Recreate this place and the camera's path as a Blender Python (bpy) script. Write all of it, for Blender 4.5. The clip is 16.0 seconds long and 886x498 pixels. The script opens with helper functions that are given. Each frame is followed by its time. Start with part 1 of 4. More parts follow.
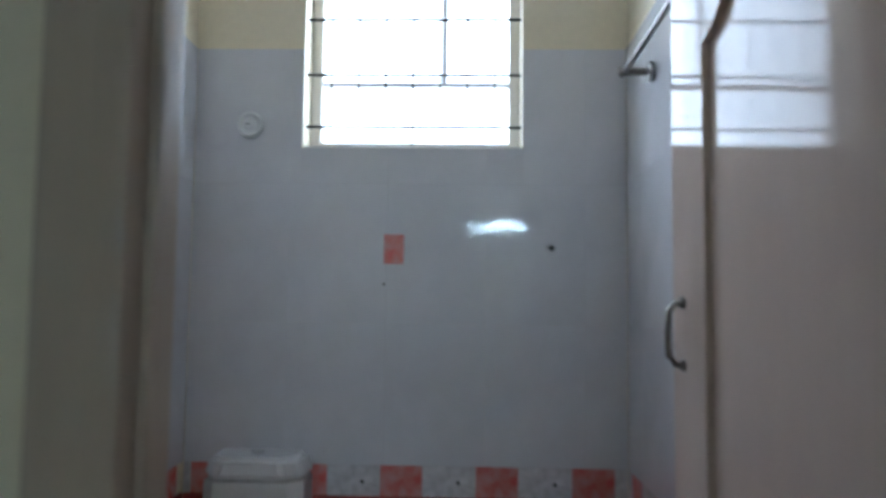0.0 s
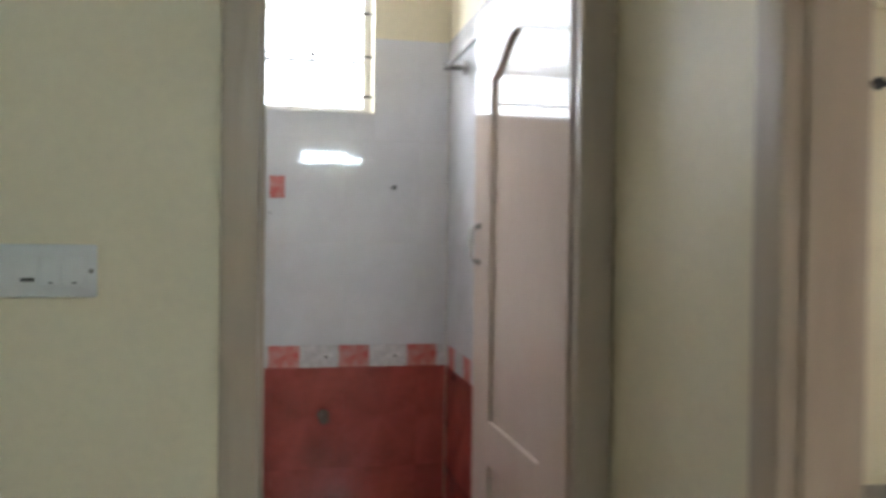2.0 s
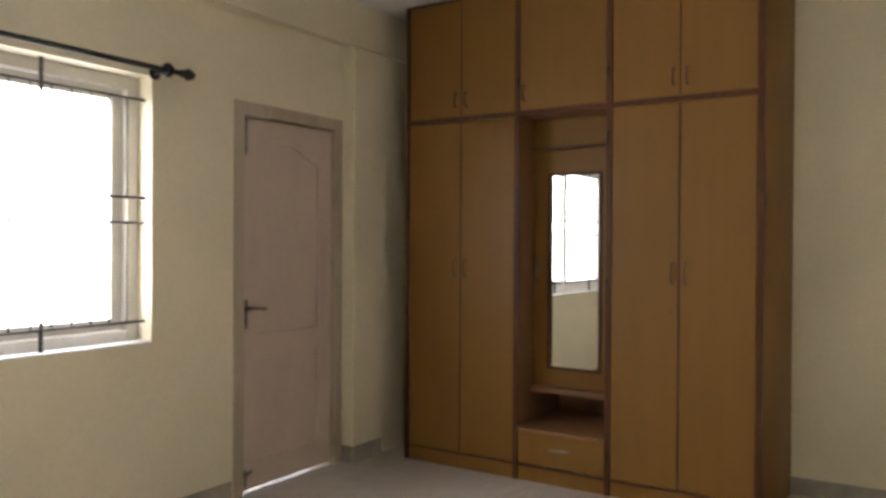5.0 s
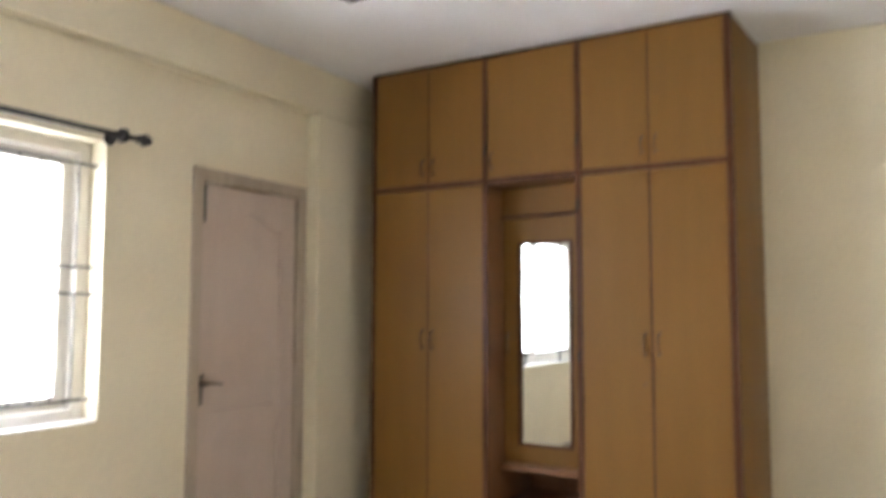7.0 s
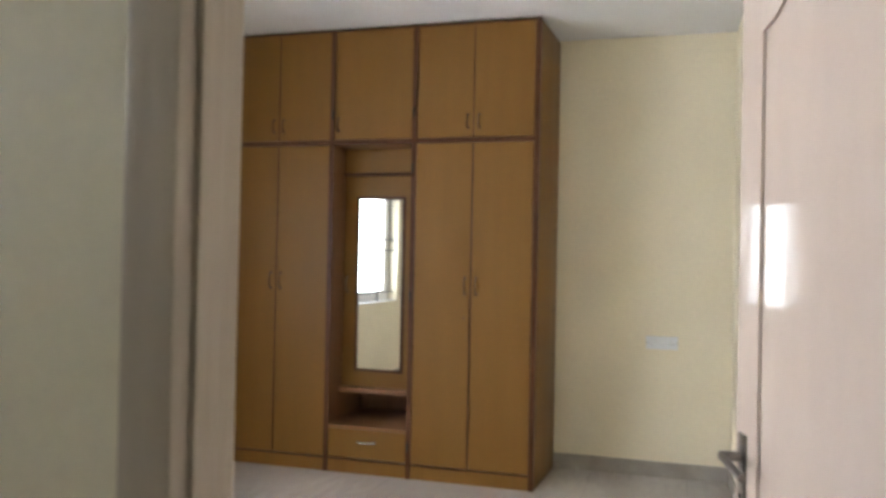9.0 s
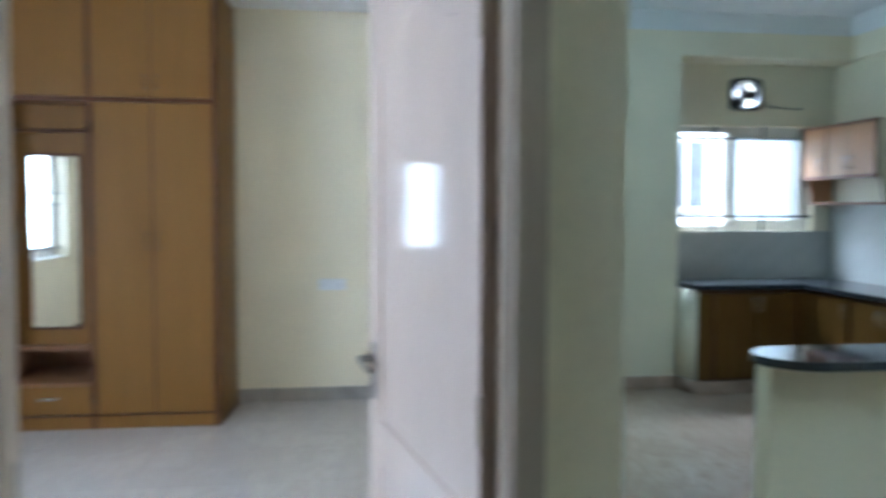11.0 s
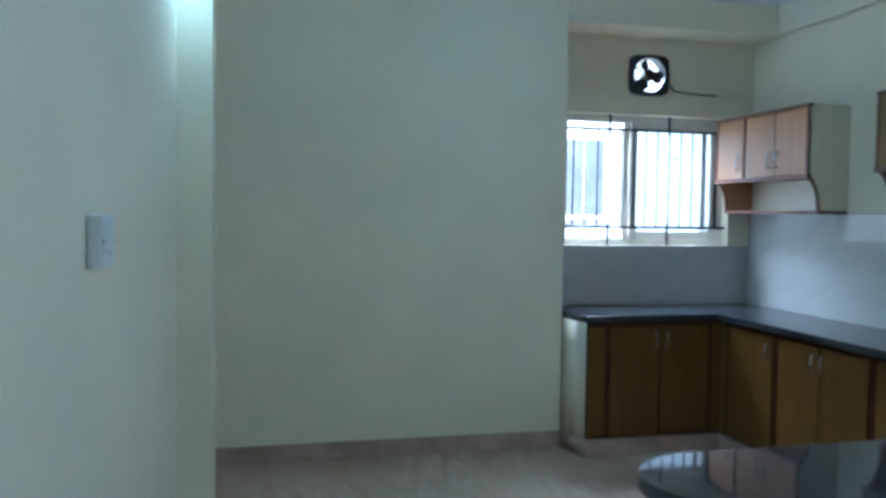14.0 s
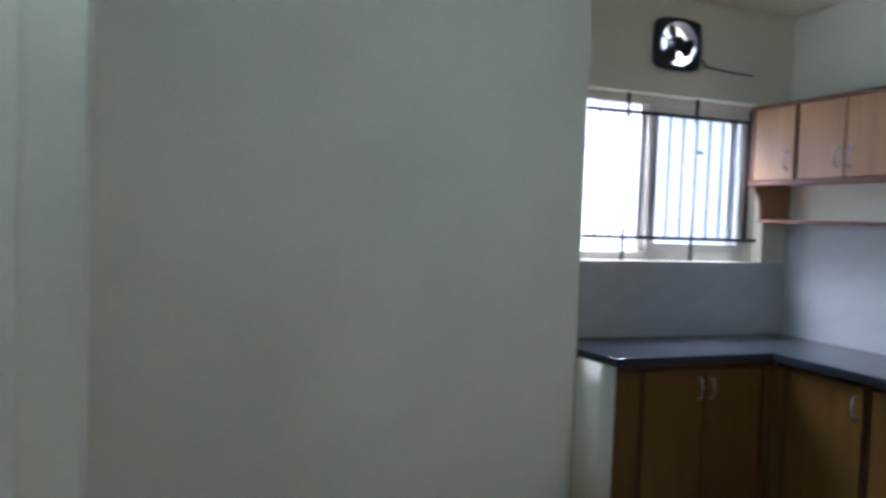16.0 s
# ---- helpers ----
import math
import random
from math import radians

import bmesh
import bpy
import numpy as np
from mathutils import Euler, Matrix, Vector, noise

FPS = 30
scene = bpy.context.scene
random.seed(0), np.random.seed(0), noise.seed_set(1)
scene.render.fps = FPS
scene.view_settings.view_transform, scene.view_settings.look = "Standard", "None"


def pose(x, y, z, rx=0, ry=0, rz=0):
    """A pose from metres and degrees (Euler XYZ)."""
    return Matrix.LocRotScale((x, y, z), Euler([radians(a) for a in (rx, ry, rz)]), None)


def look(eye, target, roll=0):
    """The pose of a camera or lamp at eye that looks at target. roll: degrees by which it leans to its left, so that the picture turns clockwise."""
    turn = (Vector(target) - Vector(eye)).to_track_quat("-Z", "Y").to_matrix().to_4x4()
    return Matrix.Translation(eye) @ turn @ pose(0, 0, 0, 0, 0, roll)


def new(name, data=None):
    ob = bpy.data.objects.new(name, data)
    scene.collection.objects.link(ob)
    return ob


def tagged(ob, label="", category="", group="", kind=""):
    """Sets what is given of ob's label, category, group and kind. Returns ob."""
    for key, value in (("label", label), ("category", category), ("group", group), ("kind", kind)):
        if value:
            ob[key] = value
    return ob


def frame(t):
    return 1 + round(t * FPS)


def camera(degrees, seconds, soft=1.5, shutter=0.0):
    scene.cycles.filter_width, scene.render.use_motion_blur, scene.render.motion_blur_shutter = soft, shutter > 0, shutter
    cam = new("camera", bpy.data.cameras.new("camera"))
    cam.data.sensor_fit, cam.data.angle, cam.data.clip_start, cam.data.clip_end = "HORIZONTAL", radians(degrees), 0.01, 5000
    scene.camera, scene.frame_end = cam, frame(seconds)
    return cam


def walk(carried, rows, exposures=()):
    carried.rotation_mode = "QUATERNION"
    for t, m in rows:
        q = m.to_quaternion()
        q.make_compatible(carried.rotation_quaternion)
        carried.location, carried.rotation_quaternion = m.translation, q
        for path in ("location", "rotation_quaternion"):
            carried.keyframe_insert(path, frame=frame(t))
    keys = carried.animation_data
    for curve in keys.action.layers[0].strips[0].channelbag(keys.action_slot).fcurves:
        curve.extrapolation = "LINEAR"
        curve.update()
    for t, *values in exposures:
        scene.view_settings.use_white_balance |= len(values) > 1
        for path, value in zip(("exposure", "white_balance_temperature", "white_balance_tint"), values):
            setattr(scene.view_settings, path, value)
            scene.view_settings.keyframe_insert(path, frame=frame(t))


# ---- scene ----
cam = camera(59.1, 16.0, soft=3.2, shutter=0.8)
PATH = [
    (0, (0.332, 0.053, 1.387), (0.268, 2.046, 1.539), 0.7),
    (0.5, (0.292, -0.183, 1.367), (0.37, 1.814, 1.461), 1.3),
    (1, (0.258, -0.416, 1.38), (0.436, 1.576, 1.386), 1.2),
    (1.5, (0.189, -0.598, 1.375), (0.467, 1.382, 1.352), 0.6),
    (2, (0.141, -0.833, 1.367), (0.535, 1.127, 1.338), 0.7),
    (2.5, (0.194, -0.919, 1.382), (0.827, 0.978, 1.383), 0.5),
    (3, (0.278, -0.948, 1.391), (1.141, 0.856, 1.407), 0.6),
    (3.3, (0.328, -0.899, 1.398), (1.369, 0.809, 1.402), 0.8),
    (3.5, (0.358, -0.844, 1.416), (1.557, 0.757, 1.415), 1.1),
    (4, (0.431, -0.688, 1.421), (1.931, 0.634, 1.412), 0.7),
    (4.5, (0.537, -0.594, 1.411), (2.145, 0.596, 1.392), 0.6),
    (4.7, (0.607, -0.504, 1.396), (2.266, 0.613, 1.384), 0.4),
    (6.8, (0.823, -0.374, 1.34), (2.544, 0.645, 1.317), 0.3),
    (7, (0.812, -0.399, 1.382), (2.528, 0.617, 1.542), 0.1),
    (7.5, (0.739, -0.415, 1.398), (2.49, 0.526, 1.618), 1.1),
    (8, (0.51, -0.428, 1.383), (2.351, 0.337, 1.54), 1.8),
    (8.2, (0.426, -0.433, 1.373), (2.293, 0.275, 1.489), 1.6),
    (10.3, (-0.436, -0.435, 1.436), (1.556, -0.269, 1.364), 0.5),
    (10.5, (-0.474, -0.436, 1.435), (1.523, -0.372, 1.337), 0.3),
    (11, (-0.507, -0.499, 1.446), (1.473, -0.758, 1.338), 0.2),
    (11.5, (-0.452, -0.643, 1.448), (1.461, -1.22, 1.35), -0.8),
    (12, (-0.294, -0.788, 1.431), (1.532, -1.6, 1.342), -1.2),
    (12.5, (-0.049, -0.928, 1.443), (1.747, -1.804, 1.349), -0.6),
    (13, (0.218, -1.062, 1.457), (2.044, -1.873, 1.363), 0.1),
    (13.5, (0.539, -1.223, 1.464), (2.451, -1.801, 1.37), -0.0),
    (14, (0.87, -1.317, 1.448), (2.815, -1.777, 1.357), 0.8),
    (14.5, (1.279, -1.265, 1.456), (3.205, -1.798, 1.361), 2.0),
    (15, (1.629, -1.253, 1.444), (3.559, -1.769, 1.344), 2.4),
    (15.5, (1.968, -1.28, 1.44), (3.891, -1.821, 1.346), 1.8),
    (16, (2.259, -1.261, 1.449), (4.124, -1.978, 1.364), 2.1),
]
EXPOSURES = [
    (0, -0.27, 5200, 8), (0.5, -0.2, 5300, 9), (1, 0.18, 5450, 11), (1.5, 0.43, 5700, 11), (2, 0.68, 6100, 12), (2.5, 0.78, 6400, 14), (3, 0.56, 6500, 16), (3.5, 0.28, 6500, 16), (4.5, 0.0, 6700, 15), (6.8, 0.9, 6100, 15), (7.5, 0.8, 6300, 14),
    (8.2, 0.72, 6400, 15), (10.5, 0.66, 5050, 5), (11, 0.68, 4900, 7), (11.5, 0.72, 4650, 5), (12.5, 0.84, 4450, 2), (13.5, 0.8, 4500, 4), (14, 0.55, 4600, 8), (14.5, 0.5, 4700, 11), (15, 0.36, 4900, 16), (15.5, 0.33, 4900, 16), (16, 0.32, 5100, 22),
]
walk(cam, [(t, look(eye, target, roll)) for t, eye, target, roll in PATH], EXPOSURES)

# ---- world, sun, large lights ----
world = bpy.data.worlds.new("world")
scene.world = world
world.use_nodes = True
wn = world.node_tree
sky = wn.nodes.new("ShaderNodeTexSky")
sky.sky_type = "NISHITA"
sky.sun_disc = False
sky.sun_elevation = radians(52)
sky.sun_rotation = radians(257)
wn.links.new(sky.outputs[0], wn.nodes["Background"].inputs[0])
wn.nodes["Background"].inputs[1].default_value = 0.12

sun_data = bpy.data.lights.new("sun", "SUN")
sun_data.energy = 4.0
sun_data.angle = radians(0.5)
sun_data.color = (1.0, 0.95, 0.87)
sun = new("sun", sun_data)
sun.matrix_world = look((0, 0, 10), (2.6, 0.6, 5.8))


def window_light(name, eye, target, sx, sy, watts, color):
    data = bpy.data.lights.new(name, "AREA")
    data.shape = "RECTANGLE"
    data.size, data.size_y, data.energy, data.color = sx, sy, watts, color
    ob = new(name, data)
    ob.matrix_world = look(eye, target)
    return ob


# the sky's light before the north windows and the kitchen window
window_light("window_light_north", (1.0, 4.1, 2.5), (1.0, 2.0, 2.5), 9.5, 5.0, 1280, (0.98, 0.985, 1.0))
window_light("window_light_kitchen", (7.2, -3.85, 3.6), (5.7, -3.85, 1.75), 3.0, 1.6, 610, (0.95, 0.98, 1.0))


# ---- materials ----


def material(name, color, rough=0.5, metal=0.0, var=0.06, scale=6.0, bump=0.02, bump_scale=60.0, coat=0.0, spec=0.5, stretch=(1, 1, 1), tone=None, wear=0.0):
    """A painted, glazed or wooden surface with variation at two scales, fine relief and uneven gloss."""
    m = bpy.data.materials.new(name)
    m.use_nodes = True
    t = m.node_tree
    bsdf = t.nodes["Principled BSDF"]
    co = t.nodes.new("ShaderNodeTexCoord")
    mp = t.nodes.new("ShaderNodeMapping")
    mp.inputs["Scale"].default_value = stretch
    t.links.new(co.outputs["Object"], mp.inputs[0])
    big = t.nodes.new("ShaderNodeTexNoise")
    big.inputs["Scale"].default_value = scale
    big.inputs["Detail"].default_value = 6
    fine = t.nodes.new("ShaderNodeTexNoise")
    fine.inputs["Scale"].default_value = bump_scale
    fine.inputs["Detail"].default_value = 4
    t.links.new(mp.outputs[0], big.inputs[0])
    t.links.new(mp.outputs[0], fine.inputs[0])
    add = t.nodes.new("ShaderNodeMath")
    add.operation = "ADD"
    t.links.new(big.outputs[0], add.inputs[0])
    half = t.nodes.new("ShaderNodeMath")
    half.operation = "MULTIPLY_ADD"
    half.inputs[1].default_value = 0.4
    half.inputs[2].default_value = -0.2
    t.links.new(fine.outputs[0], half.inputs[0])
    t.links.new(half.outputs[0], add.inputs[1])
    ramp = t.nodes.new("ShaderNodeValToRGB")
    lo = tone or tuple(c * (1 - 2.2 * var) for c in color)
    hi = tuple(min(1, c * (1 + 1.2 * var)) for c in color)
    ramp.color_ramp.elements[0].position, ramp.color_ramp.elements[1].position = 0.3, 0.7
    ramp.color_ramp.elements[0].color = (*lo, 1)
    ramp.color_ramp.elements[1].color = (*hi, 1)
    t.links.new(add.outputs[0], ramp.inputs[0])
    info = t.nodes.new("ShaderNodeObjectInfo")
    hsv = t.nodes.new("ShaderNodeHueSaturation")
    vary = t.nodes.new("ShaderNodeMapRange")
    vary.inputs[3].default_value = 1 - var * 0.5
    vary.inputs[4].default_value = 1 + var * 0.5
    t.links.new(info.outputs["Random"], vary.inputs[0])
    t.links.new(vary.outputs[0], hsv.inputs["Value"])
    t.links.new(ramp.outputs[0], hsv.inputs["Color"])
    t.links.new(hsv.outputs[0], bsdf.inputs["Base Color"])
    rr = t.nodes.new("ShaderNodeMapRange")
    rr.inputs[3].default_value = max(0.02, rough * 0.8)
    rr.inputs[4].default_value = min(1, rough * 1.25 + wear)
    t.links.new(big.outputs[0], rr.inputs[0])
    t.links.new(rr.outputs[0], bsdf.inputs["Roughness"])
    bsdf.inputs["Metallic"].default_value = metal
    bsdf.inputs["Specular IOR Level"].default_value = spec
    bsdf.inputs["Coat Weight"].default_value = coat
    bsdf.inputs["Coat Roughness"].default_value = 0.06
    if bump:
        b = t.nodes.new("ShaderNodeBump")
        b.inputs["Strength"].default_value = bump
        b.inputs["Distance"].default_value = 0.01
        t.links.new(fine.outputs[0], b.inputs["Height"])
        t.links.new(b.outputs[0], bsdf.inputs["Normal"])
        t.links.new(b.outputs[0], bsdf.inputs["Coat Normal"])
    return m


PAINT = material("cream_wall_paint", (0.81, 0.735, 0.56), 0.5, var=0.035, scale=1.3, bump=0.06, bump_scale=45)
WHITE = material("white_ceiling_paint", (0.84, 0.84, 0.85), 0.7, var=0.03, scale=1.5, bump=0.05, bump_scale=50)
DOOR = material("blush_cream_gloss_paint", (0.60, 0.495, 0.425), 0.06, var=0.03, scale=4, bump=0.05, bump_scale=24, spec=0.1, stretch=(1, 1, 0.4))
FRAME = material("glossy_frame_paint", (0.47, 0.393, 0.312), 0.27, var=0.05, scale=5, bump=0.3, bump_scale=42, spec=0.3, stretch=(1, 1, 0.15))
WOOD = material("ochre_wood_laminate", (0.2, 0.102, 0.0245), 0.42, spec=0.2, var=0.018, scale=4, bump=0.02, bump_scale=70, stretch=(3, 3, 0.3), tone=(0.188, 0.095, 0.0225))
BAREWOOD = material("bare_wood_edge", (0.30, 0.22, 0.17), 0.5, var=0.1, scale=8, stretch=(3, 3, 0.4))
EDGE = material("dark_brown_lipping_and_gap_shade", (0.088, 0.034, 0.015), 0.4, spec=0.2, var=0.12, scale=9, bump=0.03, stretch=(3, 3, 0.5))
INSIDE = material("brown_carcass_board", (0.24, 0.115, 0.05), 0.5, var=0.08, scale=6, stretch=(3, 3, 0.4))
LWOOD = material("olive_brown_laminate", (0.27, 0.16, 0.06), 0.36, var=0.07, scale=5, bump=0.02, spec=0.3, stretch=(4, 4, 0.3))
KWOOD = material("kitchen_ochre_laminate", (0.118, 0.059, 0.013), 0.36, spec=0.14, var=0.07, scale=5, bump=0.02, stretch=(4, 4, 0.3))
KLIP = material("red_brown_lipping", (0.2, 0.085, 0.05), 0.4, spec=0.3, var=0.12, scale=9, bump=0.03, stretch=(3, 3, 0.5))
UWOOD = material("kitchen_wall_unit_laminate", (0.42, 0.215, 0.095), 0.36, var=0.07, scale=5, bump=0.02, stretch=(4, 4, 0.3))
CHROME = material("brushed_chrome", (0.62, 0.62, 0.63), 0.22, 1.0, var=0.05, scale=30, bump=0.01)
STEEL = material("worn_steel", (0.25, 0.235, 0.22), 0.34, 1.0, var=0.1, scale=25, bump=0.02)
BRONZE = material("dull_bronze", (0.13, 0.075, 0.045), 0.38, 0.8, var=0.1, scale=25, bump=0.02)
BLACK = material("black_painted_iron", (0.022, 0.02, 0.02), 0.42, 0.2, var=0.2, scale=20, bump=0.04)
FANBR = material("dark_brown_enamel", (0.048, 0.017, 0.014), 0.25, 0.1, var=0.1, scale=12, coat=0.3)
PLASTIC = material("white_switch_plastic", (0.74, 0.75, 0.76), 0.3, var=0.03, scale=10)
GREYP = material("grey_plastic", (0.20, 0.20, 0.21), 0.4, var=0.08, scale=14)
UPVC = material("ivory_window_profile", (0.74, 0.70, 0.63), 0.35, var=0.04, scale=8)
WTILE = material("white_glazed_tile", (0.70, 0.70, 0.73), 0.045, var=0.03, scale=3, bump=0.045, bump_scale=11, coat=0.12)
RTILE = material("brick_red_glazed_tile", (0.42, 0.1, 0.085), 0.12, var=0.12, scale=7, bump=0.02, bump_scale=20)
DTILE = material("red_motif_tile", (0.42, 0.09, 0.085), 0.14, var=0.35, scale=28, bump=0.06, bump_scale=34, tone=(0.60, 0.34, 0.31))
PTILE = material("pale_motif_tile", (0.68, 0.66, 0.68), 0.12, var=0.10, scale=36, bump=0.03)
KTILE = material("kitchen_glazed_tile", (0.48, 0.47, 0.44), 0.11, var=0.02, scale=7, bump=0.015, bump_scale=10, coat=0.2)
CERAMIC = material("white_sanitary_ceramic", (0.78, 0.78, 0.78), 0.08, var=0.02, scale=4, bump=0.0, coat=0.4)
GRANITE = material("black_granite", (0.03, 0.033, 0.038), 0.05, var=0.5, scale=160, bump=0.0, bump_scale=400, tone=(0.014, 0.015, 0.018))
SKIRT = material("beige_marble_skirting", (0.44, 0.32, 0.24), 0.22, var=0.12, scale=5, bump=0.01)
SKIRTB = material("grey_beige_skirting", (0.36, 0.33, 0.29), 0.25, var=0.08, scale=6, bump=0.01)
FACADE = material("white_outside_wall", (0.78, 0.78, 0.77), 0.8, var=0.08, scale=1.2, bump=0.1, bump_scale=30)
DARKGLASS = material("grey_outside_shutter", (0.16, 0.17, 0.18), 0.25, var=0.1, scale=4)
SLATE = material("slate_ground", (0.22, 0.21, 0.2), 0.8, var=0.15, scale=0.6, bump=0.1)


def floor_material(name, color, tone, joint, size, rough, spec=0.5):
    """Polished vitrified tiles: clouded veins, faint joints."""
    m = material(name, color, rough, var=0.05, scale=1.6, bump=0.0, tone=tone, spec=spec)
    t = m.node_tree
    bsdf = t.nodes["Principled BSDF"]
    base = bsdf.inputs["Base Color"].links[0].from_socket
    co = t.nodes.new("ShaderNodeTexCoord")
    wave = t.nodes.new("ShaderNodeTexNoise")
    wave.inputs["Scale"].default_value = 2.2
    wave.inputs["Detail"].default_value = 9
    wave.inputs["Distortion"].default_value = 2.4
    mp = t.nodes.new("ShaderNodeMapping")
    mp.inputs["Scale"].default_value = (1.0, 3.2, 1.0)
    mp.inputs["Rotation"].default_value = (0, 0, 0.6)
    t.links.new(co.outputs["Object"], mp.inputs[0])
    t.links.new(mp.outputs[0], wave.inputs[0])
    vein = t.nodes.new("ShaderNodeValToRGB")
    vein.color_ramp.elements[0].position, vein.color_ramp.elements[1].position = 0.40, 0.66
    vein.color_ramp.elements[0].color = (0, 0, 0, 1)
    vein.color_ramp.elements[1].color = (1, 1, 1, 1)
    t.links.new(wave.outputs[0], vein.inputs[0])
    mix = t.nodes.new("ShaderNodeMix")
    mix.data_type = "RGBA"
    mix.inputs["B"].default_value = (*tone, 1)
    t.links.new(vein.outputs[0], mix.inputs["Factor"])
    t.links.new(base, mix.inputs["A"])
    brick = t.nodes.new("ShaderNodeTexBrick")
    brick.offset = 0.0
    brick.inputs["Scale"].default_value = 1.0
    brick.inputs["Brick Width"].default_value = size
    brick.inputs["Row Height"].default_value = size
    brick.inputs["Mortar Size"].default_value = 0.0016
    brick.inputs["Color1"].default_value = (1, 1, 1, 1)
    brick.inputs["Color2"].default_value = (0.965, 0.965, 0.965, 1)
    brick.inputs["Mortar"].default_value = (joint, joint, joint, 1)
    t.links.new(co.outputs["Object"], brick.inputs[0])
    mul = t.nodes.new("ShaderNodeMix")
    mul.data_type = "RGBA"
    mul.blend_type = "MULTIPLY"
    mul.inputs["Factor"].default_value = 1
    t.links.new(mix.outputs["Result"], mul.inputs["A"])
    t.links.new(brick.outputs[0], mul.inputs["B"])
    t.links.new(mul.outputs["Result"], bsdf.inputs["Base Color"])
    return m


FLOOR_BED = floor_material("bedroom_vitrified_tile", (0.53, 0.485, 0.44), (0.48, 0.44, 0.40), 0.72, 0.6, 0.16)
FLOOR_HALL = floor_material("beige_veined_tile", (0.50, 0.39, 0.30), (0.40, 0.295, 0.22), 0.75, 0.6, 0.14)
FLOOR_BATH = floor_material("bathroom_floor_tile", (0.30, 0.16, 0.13), (0.26, 0.13, 0.11), 0.7, 0.3, 0.3)


def glass_material():
    m = bpy.data.materials.new("window_glass")
    m.use_nodes = True
    b = m.node_tree.nodes["Principled BSDF"]
    b.inputs["Base Color"].default_value = (0.93, 0.97, 0.97, 1)
    b.inputs["Transmission Weight"].default_value = 1
    b.inputs["Roughness"].default_value = 0.02
    b.inputs["IOR"].default_value = 1.02
    return m


def frosted_material():
    m = bpy.data.materials.new("frosted_glass")
    m.use_nodes = True
    b = m.node_tree.nodes["Principled BSDF"]
    b.inputs["Base Color"].default_value = (0.78, 0.82, 0.83, 1)
    b.inputs["Transmission Weight"].default_value = 1
    b.inputs["Roughness"].default_value = 0.35
    b.inputs["IOR"].default_value = 1.1
    return m


def mirror_material():
    m = bpy.data.materials.new("silvered_mirror")
    m.use_nodes = True
    b = m.node_tree.nodes["Principled BSDF"]
    b.inputs["Base Color"].default_value = (0.86, 0.88, 0.87, 1)
    b.inputs["Metallic"].default_value = 1
    b.inputs["Roughness"].default_value = 0.015
    return m


def glow_material(name, color, strength):
    m = bpy.data.materials.new(name)
    m.use_nodes = True
    b = m.node_tree.nodes["Principled BSDF"]
    b.inputs["Base Color"].default_value = (0.9, 0.9, 0.9, 1)
    b.inputs["Emission Color"].default_value = (*color, 1)
    b.inputs["Emission Strength"].default_value = strength
    return m


GLASS, FROSTED, MIRROR = glass_material(), frosted_material(), mirror_material()
TUBE = glow_material("lit_fluorescent_tube", (0.78, 0.97, 1.0), 168)
BULB = glow_material("lit_lamp_bulb", (0.64, 0.95, 1.0), 600)

# ---- building helpers ----


def add_box(bm, x0, x1, y0, y1, z0, z1, bevel=0.0):
    """A box between two corners, added to bm, with its edges rounded off by bevel."""
    made = bmesh.ops.create_cube(bm, size=1)["verts"]
    for v in made:
        v.co = Vector(((x0 + x1) / 2 + v.co.x * (x1 - x0), (y0 + y1) / 2 + v.co.y * (y1 - y0), (z0 + z1) / 2 + v.co.z * (z1 - z0)))
    if bevel:
        edges = list({e for v in made for e in v.link_edges})
        bmesh.ops.bevel(bm, geom=edges, offset=bevel, segments=2, profile=0.6, affect="EDGES")
    return bm


def box(x0, x1, y0, y1, z0, z1, bevel=0.0):
    return add_box(bmesh.new(), x0, x1, y0, y1, z0, z1, bevel)


def add_rod(bm, a, b, r, r2=None, n=12):
    """A round bar from a to b."""
    a, b = Vector(a), Vector(b)
    m = Matrix.Translation((a + b) / 2) @ (b - a).to_track_quat("Z", "Y").to_matrix().to_4x4()
    bmesh.ops.create_cone(bm, cap_ends=True, segments=n, radius1=r, radius2=r if r2 is None else r2, depth=(b - a).length, matrix=m)
    return bm


def rod(a, b, r, r2=None, n=12):
    return add_rod(bmesh.new(), a, b, r, r2, n)


def add_tube(bm, points, r, n=8):
    """A bent bar through points."""
    rings = []
    pts = [Vector(p) for p in points]
    up = Vector((0.13, 0.27, 0.95)).normalized()
    for i, p in enumerate(pts):
        d = (pts[min(i + 1, len(pts) - 1)] - pts[max(i - 1, 0)]).normalized()
        u = d.cross(up)
        if u.length < 0.05:
            u = d.cross(Vector((1, 0, 0)))
        u.normalize()
        w = d.cross(u)
        rings.append([bm.verts.new(p + r * (math.cos(k * math.tau / n) * u + math.sin(k * math.tau / n) * w)) for k in range(n)])
    for a, b in zip(rings, rings[1:]):
        for k in range(n):
            bm.faces.new((a[k], a[(k + 1) % n], b[(k + 1) % n], b[k]))
    bm.faces.new(rings[0][::-1])
    bm.faces.new(rings[-1])
    return bm


def tube(points, r, n=8):
    return add_tube(bmesh.new(), points, r, n)


